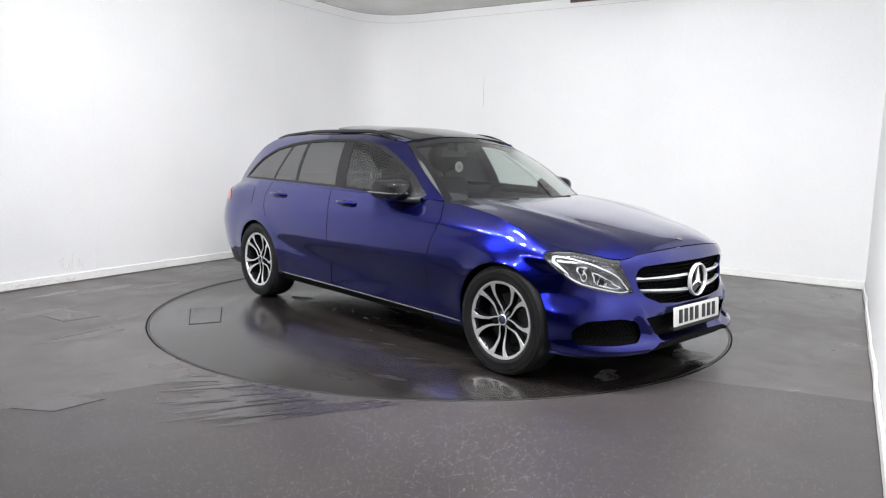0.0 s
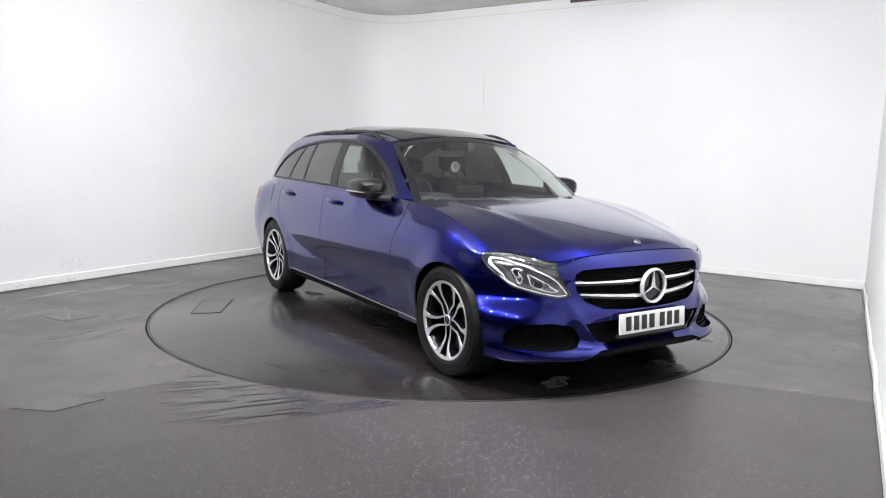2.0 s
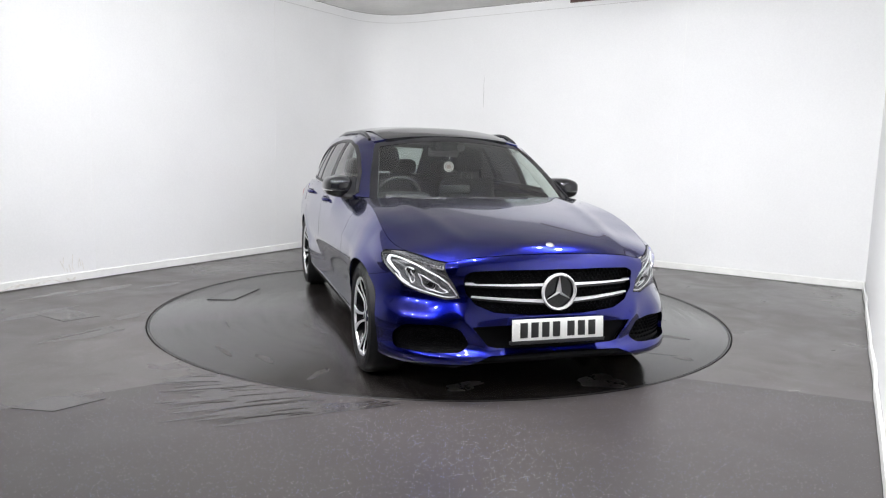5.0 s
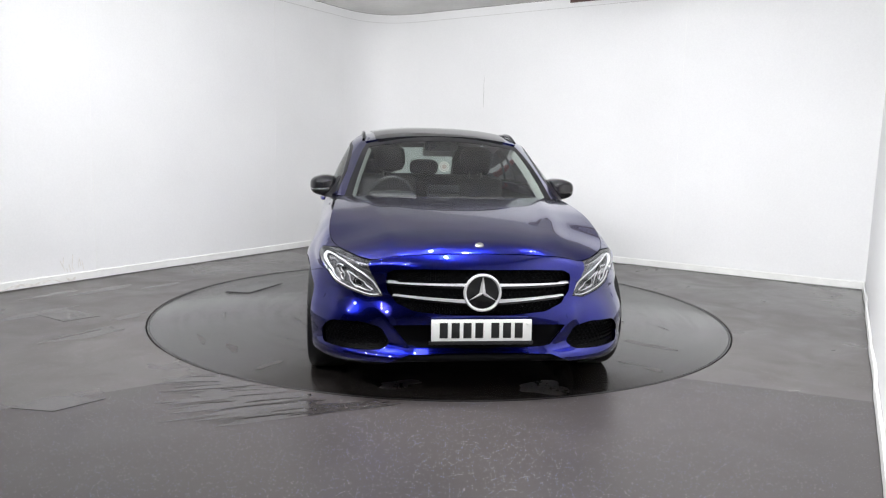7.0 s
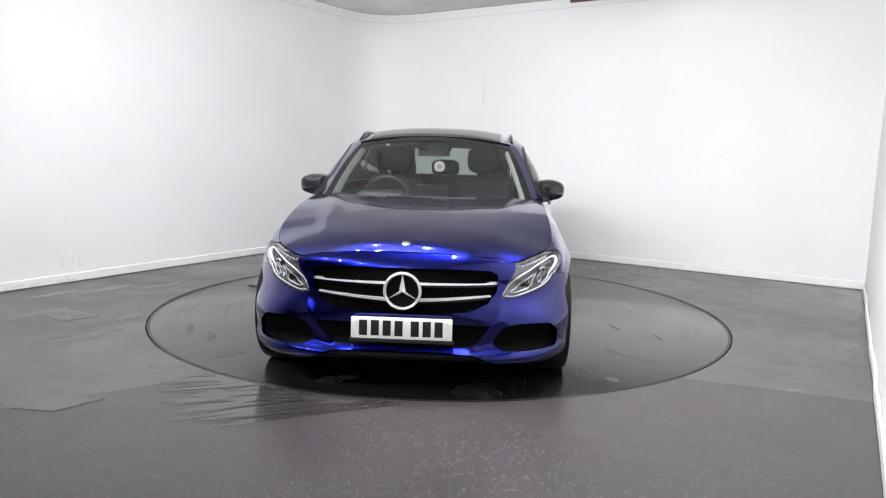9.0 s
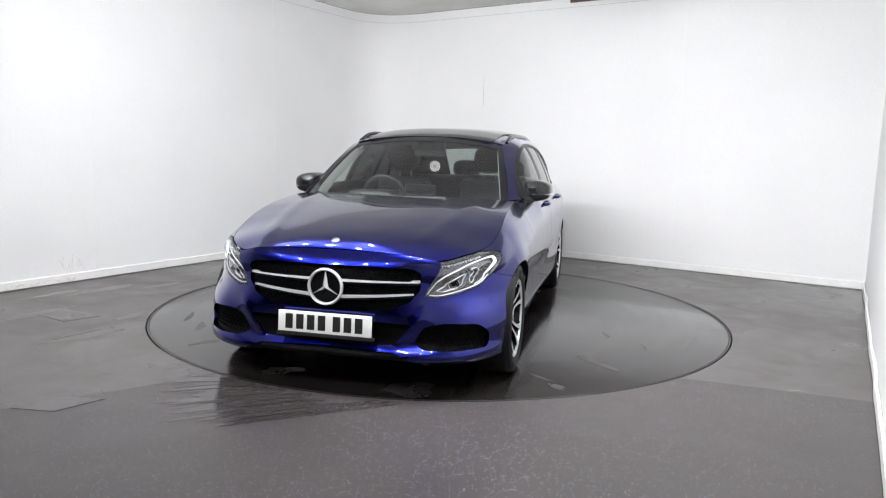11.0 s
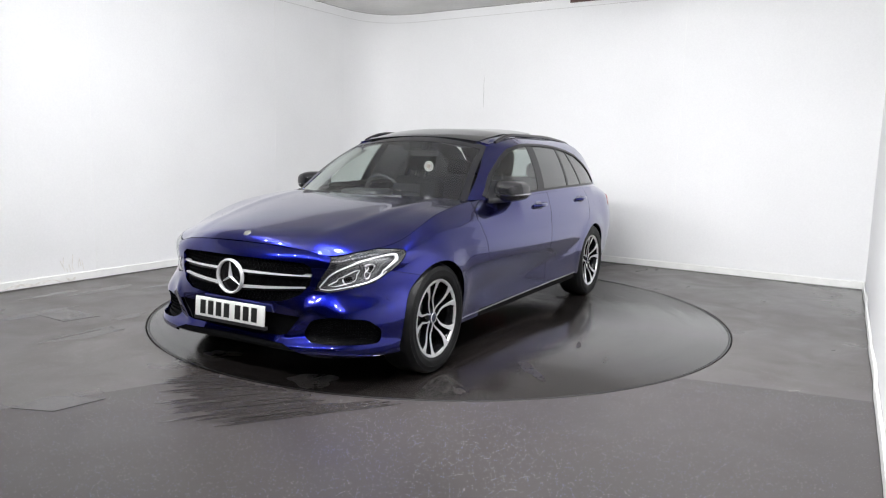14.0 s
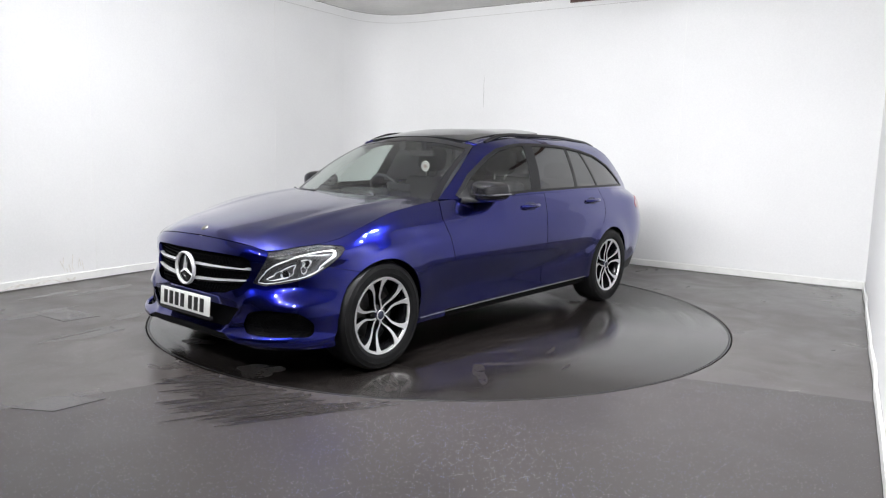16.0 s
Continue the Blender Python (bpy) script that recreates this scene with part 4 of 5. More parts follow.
    part("belt_ledge", bm, M_PAINT, car)
    # roof rail
    pts = []
    for x in np.linspace(0.06, -1.62, 30):
        z = float(roof_line(x)) - 0.030
        end = min(1, (0.08 - x) / 0.2, (x + 1.66) / 0.2)
        pts.append((x, sg * (0.588 - 0.04 * max(0, -1.0 - x)), z - 0.042 + 0.036 * math.sqrt(max(end, 0))))
    part("roof_rail", tube(pts, 0.015, 10), M_PIANO, car, "gloss black roof rail")

# roof
skin = [(0.150, 0.578), (-0.05, 0.605), (-0.6, 0.615), (-1.3, 0.60), (-1.60, 0.565), (-1.72, 0.52), (-1.86, 0), (-1.72, -0.52), (-1.60, -0.565), (-1.3, -0.60), (-0.6, -0.615), (-0.05, -0.605), (0.150, -0.578), (0.165, 0)]
part("roof_skin", sheet(roof, skin[::-1], (), 0.04), M_PAINT, car, "metallic blue roof skin")
def tilted(x, y):
    """The front pane is tipped up at its rear edge."""
    q = roof(x, y)
    q[..., 2] += 0.004 + 0.026 * np.clip((0.15 - q[..., 0]) / 0.93, 0, 1) ** 1.5
    return q


pane = rounded([(0.168, 0.50), (-0.78, 0.53), (-0.78, -0.53), (0.168, -0.50)], 0.05)
part("roof_glass", sheet(tilted, pane[::-1], (), 0.04, flange=0.012), M_PIANO, car, "black glass roof pane, tilted open")
pane = rounded([(-0.80, 0.53), (-1.45, 0.52), (-1.45, -0.52), (-0.80, -0.53)], 0.05)
part("roof_glass", sheet(roof, pane[::-1], (), 0.04, lift=0.004, flange=0.008), M_PIANO, car, "black glass rear roof pane")

# tailgate: a painted frame with the rear window in it
def tailgate(s_, k):
    """s_ from 0 at the belt to 1 at the roof, k from -1 to 1 across."""
    half_w = 0.655 * (1 - s_) + 0.615 * s_
    x_mid, x_end = -2.34 + 0.48 * s_, -2.10 + 0.45 * s_
    return (x_mid + (x_end - x_mid) * k * k, half_w * k, 0.99 + 0.385 * s_ - 0.05 * s_ * k * k)


def tail_part(name, s0, s1, k0, k1, material, label, inward=0.0):
    bm = bmesh.new()
    g = [[bm.verts.new(Vector(tailgate(s0 + (s1 - s0) * i / 6, k0 + (k1 - k0) * j / 12)) + Vector((inward, 0, 0))) for j in range(13)] for i in range(7)]
    for p, q in zip(g, g[1:]):
        for j in range(12):
            bm.faces.new((p[j], p[j + 1], q[j + 1], q[j]))
    return part(name, bm, material, car, label)


tail_part("tailgate_window", 0.12, 0.86, -0.58, 0.58, M_REARGLASS, "rear window glass").visible_shadow = False
for q in ((0.0, 0.12, -1, 1), (0.86, 1.0, -1, 1), (0.12, 0.86, -1, -0.58), (0.12, 0.86, 0.58, 1)):
    tail_part("tailgate_frame", *q, M_PAINT, "metallic blue tailgate frame")
    tail_part("tailgate_lining", q[0], q[1], max(q[2], -0.94), min(q[3], 0.94), M_DASH, "dark tailgate lining", 0.02)

# headlamps
def on_shell(pts, depth, mirror):
    """Points of the nose's skin, set back by depth."""
    out = []
    for a, z in pts:
        q = shell(a, z)
        n = np.cross(shell(a, z + 1e-3) - q, shell(a + 1e-3, z) - q)
        q = q - depth * n / np.linalg.norm(n)
        out.append((q[0], -q[1] if mirror else q[1], q[2]))
    return out


def smooth_path(pts, n=24):
    t = np.linspace(0, len(pts) - 1, n)
    k = range(len(pts))
    return [tuple(float(spl(v, *zip(k, [q[i] for q in pts]))) for i in range(len(pts[0]))) for v in t]


for mir, sg in side_names:
    hl = part("headlamp", sheet(shell, HEAD, (), 0.02, lift=-0.055, flip=True, mirror=mir, flange=-0.052), M_LAMPGREY, car, "clear-lensed headlamp with silver reflectors")
    part("lens", sheet(shell, grown(HEAD, -0.001), (), 0.02, lift=0.0005, flip=True, mirror=mir, flange=0.0), M_LAMPCLEAR, hl, "clear lens").visible_shadow = False
    # light guide: from the outer lower edge round the tip and down to the inner point
    guide = smooth_path([(1.905, 0.594), (1.85, 0.620), (1.797, 0.668), (1.757, 0.712), (1.757, 0.737), (1.80, 0.740), (1.86, 0.732), (1.936, 0.711), (2.012, 0.677), (2.089, 0.640), (2.145, 0.590), (2.172, 0.553)], 60)
    part("light_guide", tube(on_shell(guide, 0.022, mir), 0.0075, 8, [0.4 + 0.95 * math.exp(-((i - 17) / 8) ** 2) + 0.2 * math.exp(-((i - 42) / 12) ** 2) for i in range(60)]), M_GUIDE, hl, "white light guide")
    part("lower_trim", tube(on_shell(smooth_path([(1.82, 0.637), (1.89, 0.596), (2.003, 0.566), (2.12, 0.545), (2.165, 0.549)], 20), 0.008, mir), 0.0026, 6), M_SATIN, hl, "silver lower trim")
    # upper row of small facets
    for i in range(15):
        f = i / 14
        a, z = 1.86 + 0.235 * f, float(crest(1.86 + 0.235 * f)) - 0.016 - 0.006 * f
        q = on_shell([(a, z)], 0.016, mir)[0]
        bm = soft_box(-0.0075, 0.0075, -0.006, 0.006, -0.0075 + 0.004 * (i % 2), 0.0075, 0.0025)
        bm.transform(Matrix.Translation(q) @ Matrix.Rotation(radians(sg * (25 + 30 * f + 9 * (i % 3))), 4, "Z") @ Matrix.Rotation(radians(15 + 10 * (i % 2)), 4, "X"))
        part("facet", bm, M_CHROME, hl, "bright facet")
    tear = [(2.125, 0.570), (2.085, 0.590), (2.046, 0.609), (1.998, 0.637), (1.966, 0.648), (1.974, 0.623), (1.993, 0.591), (2.046, 0.573), (2.098, 0.562)]
    hook = [(1.941, 0.675), (1.905, 0.681), (1.888, 0.668), (1.900, 0.633), (1.924, 0.604), (1.938, 0.622), (1.920, 0.655)]
    for (a, z), r, loop in (((2.025, 0.600), 0.027, tear), ((1.908, 0.648), 0.024, hook)):
        q = Vector(on_shell([(a, z)], 0.034, mir)[0])
        d = Vector((0.95, sg * 0.25, 0.0)).normalized()
        turn = Matrix.Translation(q) @ d.to_track_quat("Y", "Z").to_matrix().to_4x4()
        bm = lathe([(0.0, -0.018), (r * 0.6, -0.012), (r, 0.006), (r * 1.12, 0.008), (r * 1.15, 0.0)], 20)
        bm.transform(turn)
        rf = part("reflector", bm, M_CHROME, hl, "chrome reflector bowl")
        bm = lathe([(0.0, 0.008), (r * 0.45, 0.003), (r * 0.6, -0.008)], 16)
        bm.transform(turn)
        part("projector_lens", bm, M_PIANO, rf, "dark round lens")
        edge_line = smooth_path([*loop, loop[0]], 44)
        part("reflector_frame", tube(on_shell(edge_line, 0.022, mir), 0.0024, 6, [1.0 + 0.5 * math.sin(0.6 * k) for k in range(44)]), M_SATIN, hl, "silver reflector frame")

# wheels
def wheel():
    e = new("wheel")
    R = 0.325
    part("tyre", lathe([(0.222, -0.09), (0.25, -0.112), (0.30, -0.112), (0.318, -0.095), (R, -0.07), (R, 0.07), (0.318, 0.095), (0.309, 0.106), (0.3085, 0.1085), (0.3045, 0.1095), (0.303, 0.1085), (0.285, 0.113), (0.2845, 0.1148), (0.281, 0.1150), (0.2805, 0.1135), (0.255, 0.112), (0.2545, 0.1135), (0.2505, 0.1130), (0.235, 0.106), (0.222, 0.095)], 64), M_RUBBER, e, "black rubber tyre")
    rim = part("rim", lathe([(0.205, -0.1), (0.20, 0.05), (0.212, 0.088), (0.222, 0.1), (0.229, 0.103), (0.231, 0.098), (0.226, 0.09)], 64), M_RIMDARK, e, "dark painted rim barrel")
    part("rim_lip", lathe([(0.213, 0.094), (0.216, 0.1025), (0.229, 0.1055), (0.232, 0.100)], 64), M_ALU, rim, "machined bright lip")
    part("brake_disc", lathe([(0.06, -0.01), (0.15, -0.01), (0.15, 0.01), (0.06, 0.012)], 32), M_DISCSTEEL, e, "steel brake disc")
    part("backing", lathe([(0.0, -0.03), (0.203, -0.03)], 32), M_DARK, e, "dark inner wheel face")
    part("hub", lathe([(0.0, 0.076), (0.024, 0.077), (0.033, 0.070), (0.062, 0.060), (0.066, 0.03)], 32), M_RIMDARK, e, "dark hub")
    part("hub_cap", lathe([(0.0, 0.083), (0.027, 0.082), (0.033, 0.078), (0.034, 0.070)], 24), M_CAP, e, "dark blue hub cap with a bright rim")
    part("cap_ring", lathe([(0.0255, 0.0832), (0.029, 0.0838), (0.0325, 0.081)], 24), M_ALU, e, "thin bright ring")
    for k in range(5):
        a = math.radians(54 + 72 * k)
        bm = lathe([(0.0, 0.062), (0.008, 0.061), (0.0095, 0.05)], 10)
        bm.transform(Matrix.Translation((0.052 * math.cos(a), 0, 0.052 * math.sin(a))))
        part("wheel_bolt", bm, M_STEEL, e, "steel wheel bolt")
    return e


def spoke(sgn, mid, wide, r1, drop, depth):
    """One arm of a tulip pair: close to its twin at the hub, bowed out halfway, flaring into the lip."""
    bm = bmesh.new()
    rows = []
    for f in np.linspace(0, 1, 19):
        r = 0.034 + (r1 - 0.034) * f
        a = mid + sgn * float(spl(f, (0.0, 0.06), (0.10, 0.16), (0.28, 0.355), (0.48, 0.445), (0.72, 0.43), (1.0, 0.350)))
        w = wide * float(spl(f, (0, 0.0036), (0.3, 0.0050), (0.6, 0.0076), (0.8, 0.0110), (0.92, 0.016), (1.0, 0.024)))
        y = float(spl(f, (0, 0.074), (0.3, 0.073), (0.7, 0.090), (1.0, 0.1035))) - drop
        c, s = math.cos(a), math.sin(a)
        rows.append([bm.verts.new((r * c - k * s, y - d, r * s + k * c)) for k, d in ((-w, 0), (w, 0), (w * 1.1, depth), (-w * 1.1, depth))])
    for p, q in zip(rows, rows[1:]):
        for j in range(4):
            bm.faces.new((p[j], p[(j + 1) % 4], q[(j + 1) % 4], q[j]))
    bmesh.ops.recalc_face_normals(bm, faces=bm.faces)
    return bm


wh = wheel()
for k in range(5):
    mid = math.pi / 2 + k * 2 * math.pi / 5
    for sgn in (-1, 1):
        sp = part("spoke", spoke(sgn, mid, 1.0, 0.219, 0.0, 0.003), M_ALU, wh, "machined bright spoke face")
        part("spoke_flank", spoke(sgn, mid, 1.35, 0.217, 0.003, 0.04), M_RIMDARK, sp, "dark painted flank")
wh.parent = car
wh.matrix_basis = pose(1.42, 0.797, 0.325, 0, -23, 0)
for x, y, turn, rot in ((-1.42, 0.795, 0, 36), (1.42, -0.797, 180, -2), (-1.42, -0.795, 180, 4)):
    copy_thing(wh, pose(x, y, 0.325, 0, 0, turn) @ pose(0, 0, 0, 0, rot, 0))

# floor pan
part("floor_pan", soft_box(-2.1, 1.9, -0.62, 0.62, 0.17, 0.30, 0.03), M_PLASTIC, car, "black floor pan")
bm = bmesh.new()
box(bm, -1.95, 0.85, -0.74, 0.74, 0.30, 0.95)
bmesh.ops.delete(bm, geom=[f for f in bm.faces if f.calc_center_median().z > 0.94], context="FACES_ONLY")
part("cabin_liner", bm, M_DASH, car, "dark cabin lining", smooth=False)


# ---- grille, emblem, plate ----
def ribbon(name, pts, h, lift, material, parent, label, depth=0.02):
    """A slat that follows the nose between two points, h high at its ends and middle."""
    top = [(a, z + hh / 2) for (a, z), hh in zip(pts, h)]
    low = [(a, z - hh / 2) for (a, z), hh in zip(pts, h)]
    return part(name, sheet(shell, [*top, *low[::-1]], (), 0.008, lift=lift, flip=True, flange=depth), material, parent, label)


grille = [o for o in car.children if o.name.startswith("grille_mesh")][0]
for s in (0, 1):
    for p0, p1 in (((2.212, 0.616), (2.62, 0.618)), ((2.243, 0.552), (2.62, 0.530))):
        line = [(p0[0] + (p1[0] - p0[0]) * f, p0[1] + (p1[1] - p0[1]) * f) for f in np.linspace(0, 1, 9)]
        if s:
            line = far_side(line)
        ribbon("slat", line, np.linspace(0.007, 0.015, 9), -0.006, M_SATIN, grille, "bright silver slat")
        line2 = [(a, z - 0.009) for a, z in line]
        ribbon("slat_base", line2, np.linspace(0.010, 0.022, 9), -0.016, M_PIANO, grille, "gloss black slat base", 0.015)
# fine mesh of the grille and intakes: small raised bars
def mesh_bars(poly, n_rows, depth, parent, step):
    rows = []
    c = np.array(poly)
    lo, hi = c.min(0), c.max(0)
    bm = bmesh.new()
    ring = dense(poly, 0.01)
    for k in range(n_rows):
        z = lo[1] + (hi[1] - lo[1]) * (k + 0.5) / n_rows
        a = np.arange(lo[0], hi[0], step)
        a = a + (k % 2) * step / 2
        ok = inside(a, np.full(a.shape, z), ring)
        for q in a[ok]:
            w, h = step * 0.36, (hi[1] - lo[1]) / n_rows * 0.36
            pts = [shell(q + dx, z + dz) for dx, dz in ((-w, 0), (-w / 2, -h), (w / 2, -h), (w, 0), (w / 2, h), (-w / 2, h))]
            n = np.cross(pts[3] - pts[0], pts[4] - pts[1])
            n = n / max(np.linalg.norm(n), 1e-9)
            n = n if n[0] > 0 else -n
            outer_ring = [bm.verts.new(p - depth * n) for p in pts]
            mid_pt = sum(pts) / 6
            inner_ring = [bm.verts.new(mid_pt + (p - mid_pt) * 0.72 - (depth + 0.006) * n) for p in pts]
            for i in range(6):
                bm.faces.new((outer_ring[i], outer_ring[(i + 1) % 6], inner_ring[(i + 1) % 6], inner_ring[i]))
    return tagged(part("honeycomb", bm, M_GRILLE, parent, "black honeycomb mesh", smooth=False), kind="stuff")


mesh_bars(both(GRILLE), 12, 0.029, grille, 0.026)
for o, poly in zip([o for o in car.children if o.name.startswith("air_intake")], (INTAKE, far_side(INTAKE))):
    mesh_bars(poly, 8, 0.022, o, 0.026)

# emblem: a ring with three tapered arms
bm = lathe([(0.083, 0.0), (0.086, 0.010), (0.091, 0.013), (0.096, 0.010), (0.099, 0.0), (0.096, -0.01), (0.086, -0.01)], 48)
bm.transform(Matrix.Translation((2.152, 0, 0.5815)) @ Matrix.Rotation(radians(-90), 4, "Z") @ Matrix.Rotation(radians(0), 4, "X"))
em = part("emblem", bm, M_EMBLEM, car, "chrome ring emblem")
for k in range(3):
    a = math.pi / 2 + k * 2 * math.pi / 3
    bm = bmesh.new()
    c, s = math.cos(a), math.sin(a)
    base = [bm.verts.new((2.150, -0.017 * -s * w, 0.5815 + 0.017 * c * w)) for w in (1, -1)]
    hub_q = bm.verts.new((2.166, 0, 0.5815))
    tip = bm.verts.new((2.152, 0.088 * c, 0.5815 + 0.088 * s))
    for w, b in ((1, base[0]), (-1, base[1])):
        bm.faces.new((hub_q, b, tip) if w > 0 else (hub_q, tip, b))
    bm.faces.new((base[0], base[1], tip))
    bmesh.ops.recalc_face_normals(bm, faces=bm.faces)
    part("emblem_arm", bm, M_EMBLEM, em, "chrome arm", smooth=False)
bm = lathe([(0.0, -0.012), (0.088, -0.012)], 32)
bm.transform(Matrix.Translation((2.152, 0, 0.5815)) @ Matrix.Rotation(radians(-90), 4, "Z"))
part("emblem_back", bm, M_PIANO, em, "gloss black backing")

# bonnet badge
q = bonnet(2.0175, 0.0)
bm = lathe([(0.0, 0.006), (0.014, 0.005), (0.019, 0.004), (0.023, 0.0)], 24, "z")
bm.transform(Matrix.Translation(q) @ Matrix.Rotation(radians(30), 4, "Y"))
part("bonnet_badge", bm, M_STEEL, car, "small round silver bonnet badge")

# number plate; the characters are plain bars
bm = soft_box(-0.006, 0.006, -0.26, 0.26, -0.0555, 0.0555, 0.004)
put_plate = Matrix.Translation((2.163, 0.0, 0.389)) @ Matrix.Rotation(radians(-4), 4, "Y")
bm.transform(put_plate)
plate = part("number_plate", bm, M_WHITE, car, "white number plate with black bars")
for y in (-0.197, -0.136, -0.075, -0.014, 0.069, 0.130, 0.191):
    bm = soft_box(0.006, 0.0072, y - 0.021, y + 0.021, -0.0395, 0.0395, 0.0005)
    bm.transform(put_plate)
    part("plate_bar", bm, M_INK, plate, "black bar")
bm = soft_box(-0.02, 0.004, -0.27, 0.27, -0.075, -0.056, 0.004)
bm.transform(put_plate)
part("plate_holder", bm, M_PLASTIC, plate, "black plate holder")
for y in (-0.235, 0.235):
    bm = lathe([(0, 0.0085), (0.005, 0.008), (0.007, 0.006)], 10)
    bm.transform(put_plate @ Matrix.Translation((0, y, 0.035)) @ Matrix.Rotation(radians(-90), 4, "Z"))
    part("plate_screw", bm, M_WHITE, plate, "white screw cap")

# ---- door mirrors, handles, wipers ----
def ellipsoid(cx, cy, cz, rx, ry, rz, power=2.6, nu=22, nv=16):
    bm = bmesh.new()
    rows = []
    sgp = lambda v, e: math.copysign(abs(v) ** e, v)
    for i in range(nv + 1):
        a = -math.pi / 2 + math.pi * i / nv
        rows.append([bm.verts.new((cx + rx * sgp(math.cos(a), 2 / power) * sgp(math.cos(b), 2 / power), cy + ry * sgp(math.cos(a), 2 / power) * sgp(math.sin(b), 2 / power), cz + rz * sgp(math.sin(a), 2 / power))) for b in [2 * math.pi * j / nu for j in range(nu)]])
    for p, q in zip(rows, rows[1:]):
        for j in range(nu):
            bm.faces.new((p[j], p[(j + 1) % nu], q[(j + 1) % nu], q[j]))
    bmesh.ops.remove_doubles(bm, verts=bm.verts, dist=1e-5)
    bmesh.ops.recalc_face_normals(bm, faces=bm.faces)
    return bm


for mir, sg in side_names:
    flipm = Matrix.Diagonal((1, sg, 1, 1))
    bm = ellipsoid(0, 0.002, 0, 0.162, 0.097, 0.078, 3.4)
    for v in bm.verts:                    # flat glass side to the rear, tapering outwards
        if v.co.x < -0.07:
            v.co.x = -0.07 + (v.co.x + 0.07) * 0.35
        v.co.z *= 1.0 - 0.25 * max(0, v.co.y / 0.1)
        v.co.x -= 0.35 * max(0, v.co.y)**1.2
    bm.transform(flipm @ Matrix.Translation((0.362, 0.878, 1.026)))
    if mir:
        bmesh.ops.reverse_faces(bm, faces=bm.faces)
    mh = part("door_mirror", bm, M_PIANO, car, "gloss black door mirror")
    bm = ellipsoid(0.0, 0.002, 0.0, 0.165, 0.100, 0.009, 3.4, 24, 8)
    for v in bm.verts:
        v.co.x -= 0.35 * max(0, v.co.y)**1.2
    bm.transform(flipm @ Matrix.Translation((0.364, 0.880, 1.004)))
    part("indicator_strip", bm, M_CHROME, mh, "clear indicator strip")
    bm = ellipsoid(0.0, 0.0, 0.0, 0.062, 0.085, 0.054, 3)
    for v in bm.verts:
        v.co.x = v.co.x * 0.04
    bm.transform(flipm @ Matrix.Translation((0.258, 0.878, 1.026)))
    part("mirror_glass", bm, M_MIRROR, mh, "mirror glass")
    bm = tube([(0.58, 0.790, 0.968), (0.535, 0.820, 0.966), (0.48, 0.850, 0.966), (0.44, 0.89, 0.975)], 0.022, 10, [1.3, 1.0, 0.9, 1.0])
    bm.transform(flipm)
    part("mirror_arm", bm, M_PLASTIC, mh, "black mirror arm")
    bm = sheet(side, [(0.57, 0.975), (0.61, 0.980), (0.44, 1.092), (0.415, 1.09), (0.415, 0.984)], (), 0.02, lift=0.006, flip=True, mirror=mir)
    part("mirror_sail", bm, M_TRIM, mh, "black triangular sail panel")
    doors = [[o for o in car.children if o.name.split(".")[0] == k][0 if not mir else 1] for k in ("front_door", "rear_door")]
    for d, x0, z0 in zip(doors, (-0.140, -1.095), (0.903, 0.908)):
        q = shell(x0, z0)
        pts = [(x0 + 0.115 * f, q[1] + 0.034 * (1 - abs(f) ** 3), z0 - 0.004 * f) for f in np.linspace(-1, 1, 13)]
        bm = tube([(x, sg * y, z) for x, y, z in pts], 0.014, 10, [0.8 + 0.35 * (1 - abs(f) ** 4) for f in np.linspace(-1, 1, 13)])
        part("door_handle", bm, M_PAINT, d, "body-coloured door handle")
        # no hollow: a flat darker oval paints the recess's shade on the door
        cup = [(x0 + 0.085 * math.cos(b), z0 - 0.004 + 0.030 * math.sin(b)) for b in [2 * math.pi * j / 28 for j in range(28)]]
        part("handle_cup", sheet(shell, cup, (), 0.012, lift=0.0012, flip=True, mirror=mir, flange=0), M_CUP_SHADE, d, "flat dark blue oval, the handle recess's shade painted in")
    # corner sensor in the bumper
    for a, z in ((1.82, 0.50), (2.24, 0.448)):
        c2 = [(a + 0.012 * math.cos(b), z + 0.012 * math.sin(b)) for b in [2 * math.pi * j / 16 for j in range(16)]]
        part("parking_sensor", sheet(shell, c2, (), 0.006, lift=0.0015, flip=True, mirror=mir, flange=0.002), M_PAINT, car, "body-coloured parking sensor")

for y0, y1, s0, s1 in ((0.60, 0.02, -0.01, -0.005), (0.02, -0.58, -0.01, -0.005)):
    line = []
    for f in np.linspace(0, 1, 12):
        q = screen(s0 + (s1 - s0) * f, y0 + (y1 - y0) * f)
        line.append((q[0] + 0.016, q[1], q[2] + 0.003))
    w = part("wiper", tube(line, 0.007, 6), M_PLASTIC, car, "black wiper blade")
    part("wiper_arm", tube([(line[5][0] + 0.02, line[5][1], line[5][2] + 0.006), (line[9][0] + 0.03, line[10][1], line[9][2] - 0.004), (0.90 - 0.1 * abs(y1), y1 - 0.05, 0.985)], 0.008, 6), M_PLASTIC, w, "black wiper arm")

# ---- cabin ----
bm = soft_box(0.25, 0.80, -0.74, 0.74, 0.55, 0.93, 0.06, seg=3)
part("dashboard", bm, M_DASH, car, "dark soft dashboard")
bm = soft_box(0.22, 0.46, -0.56, -0.20, 0.80, 0.985, 0.05, seg=3)
part("instrument_hood", bm, M_DASH, car, "dark instrument hood")
bm = soft_box(0.34, 0.36, -0.12, 0.12, 0.93, 1.04, 0.008)
part("centre_screen", bm, M_PIANO, car, "upright black centre screen")
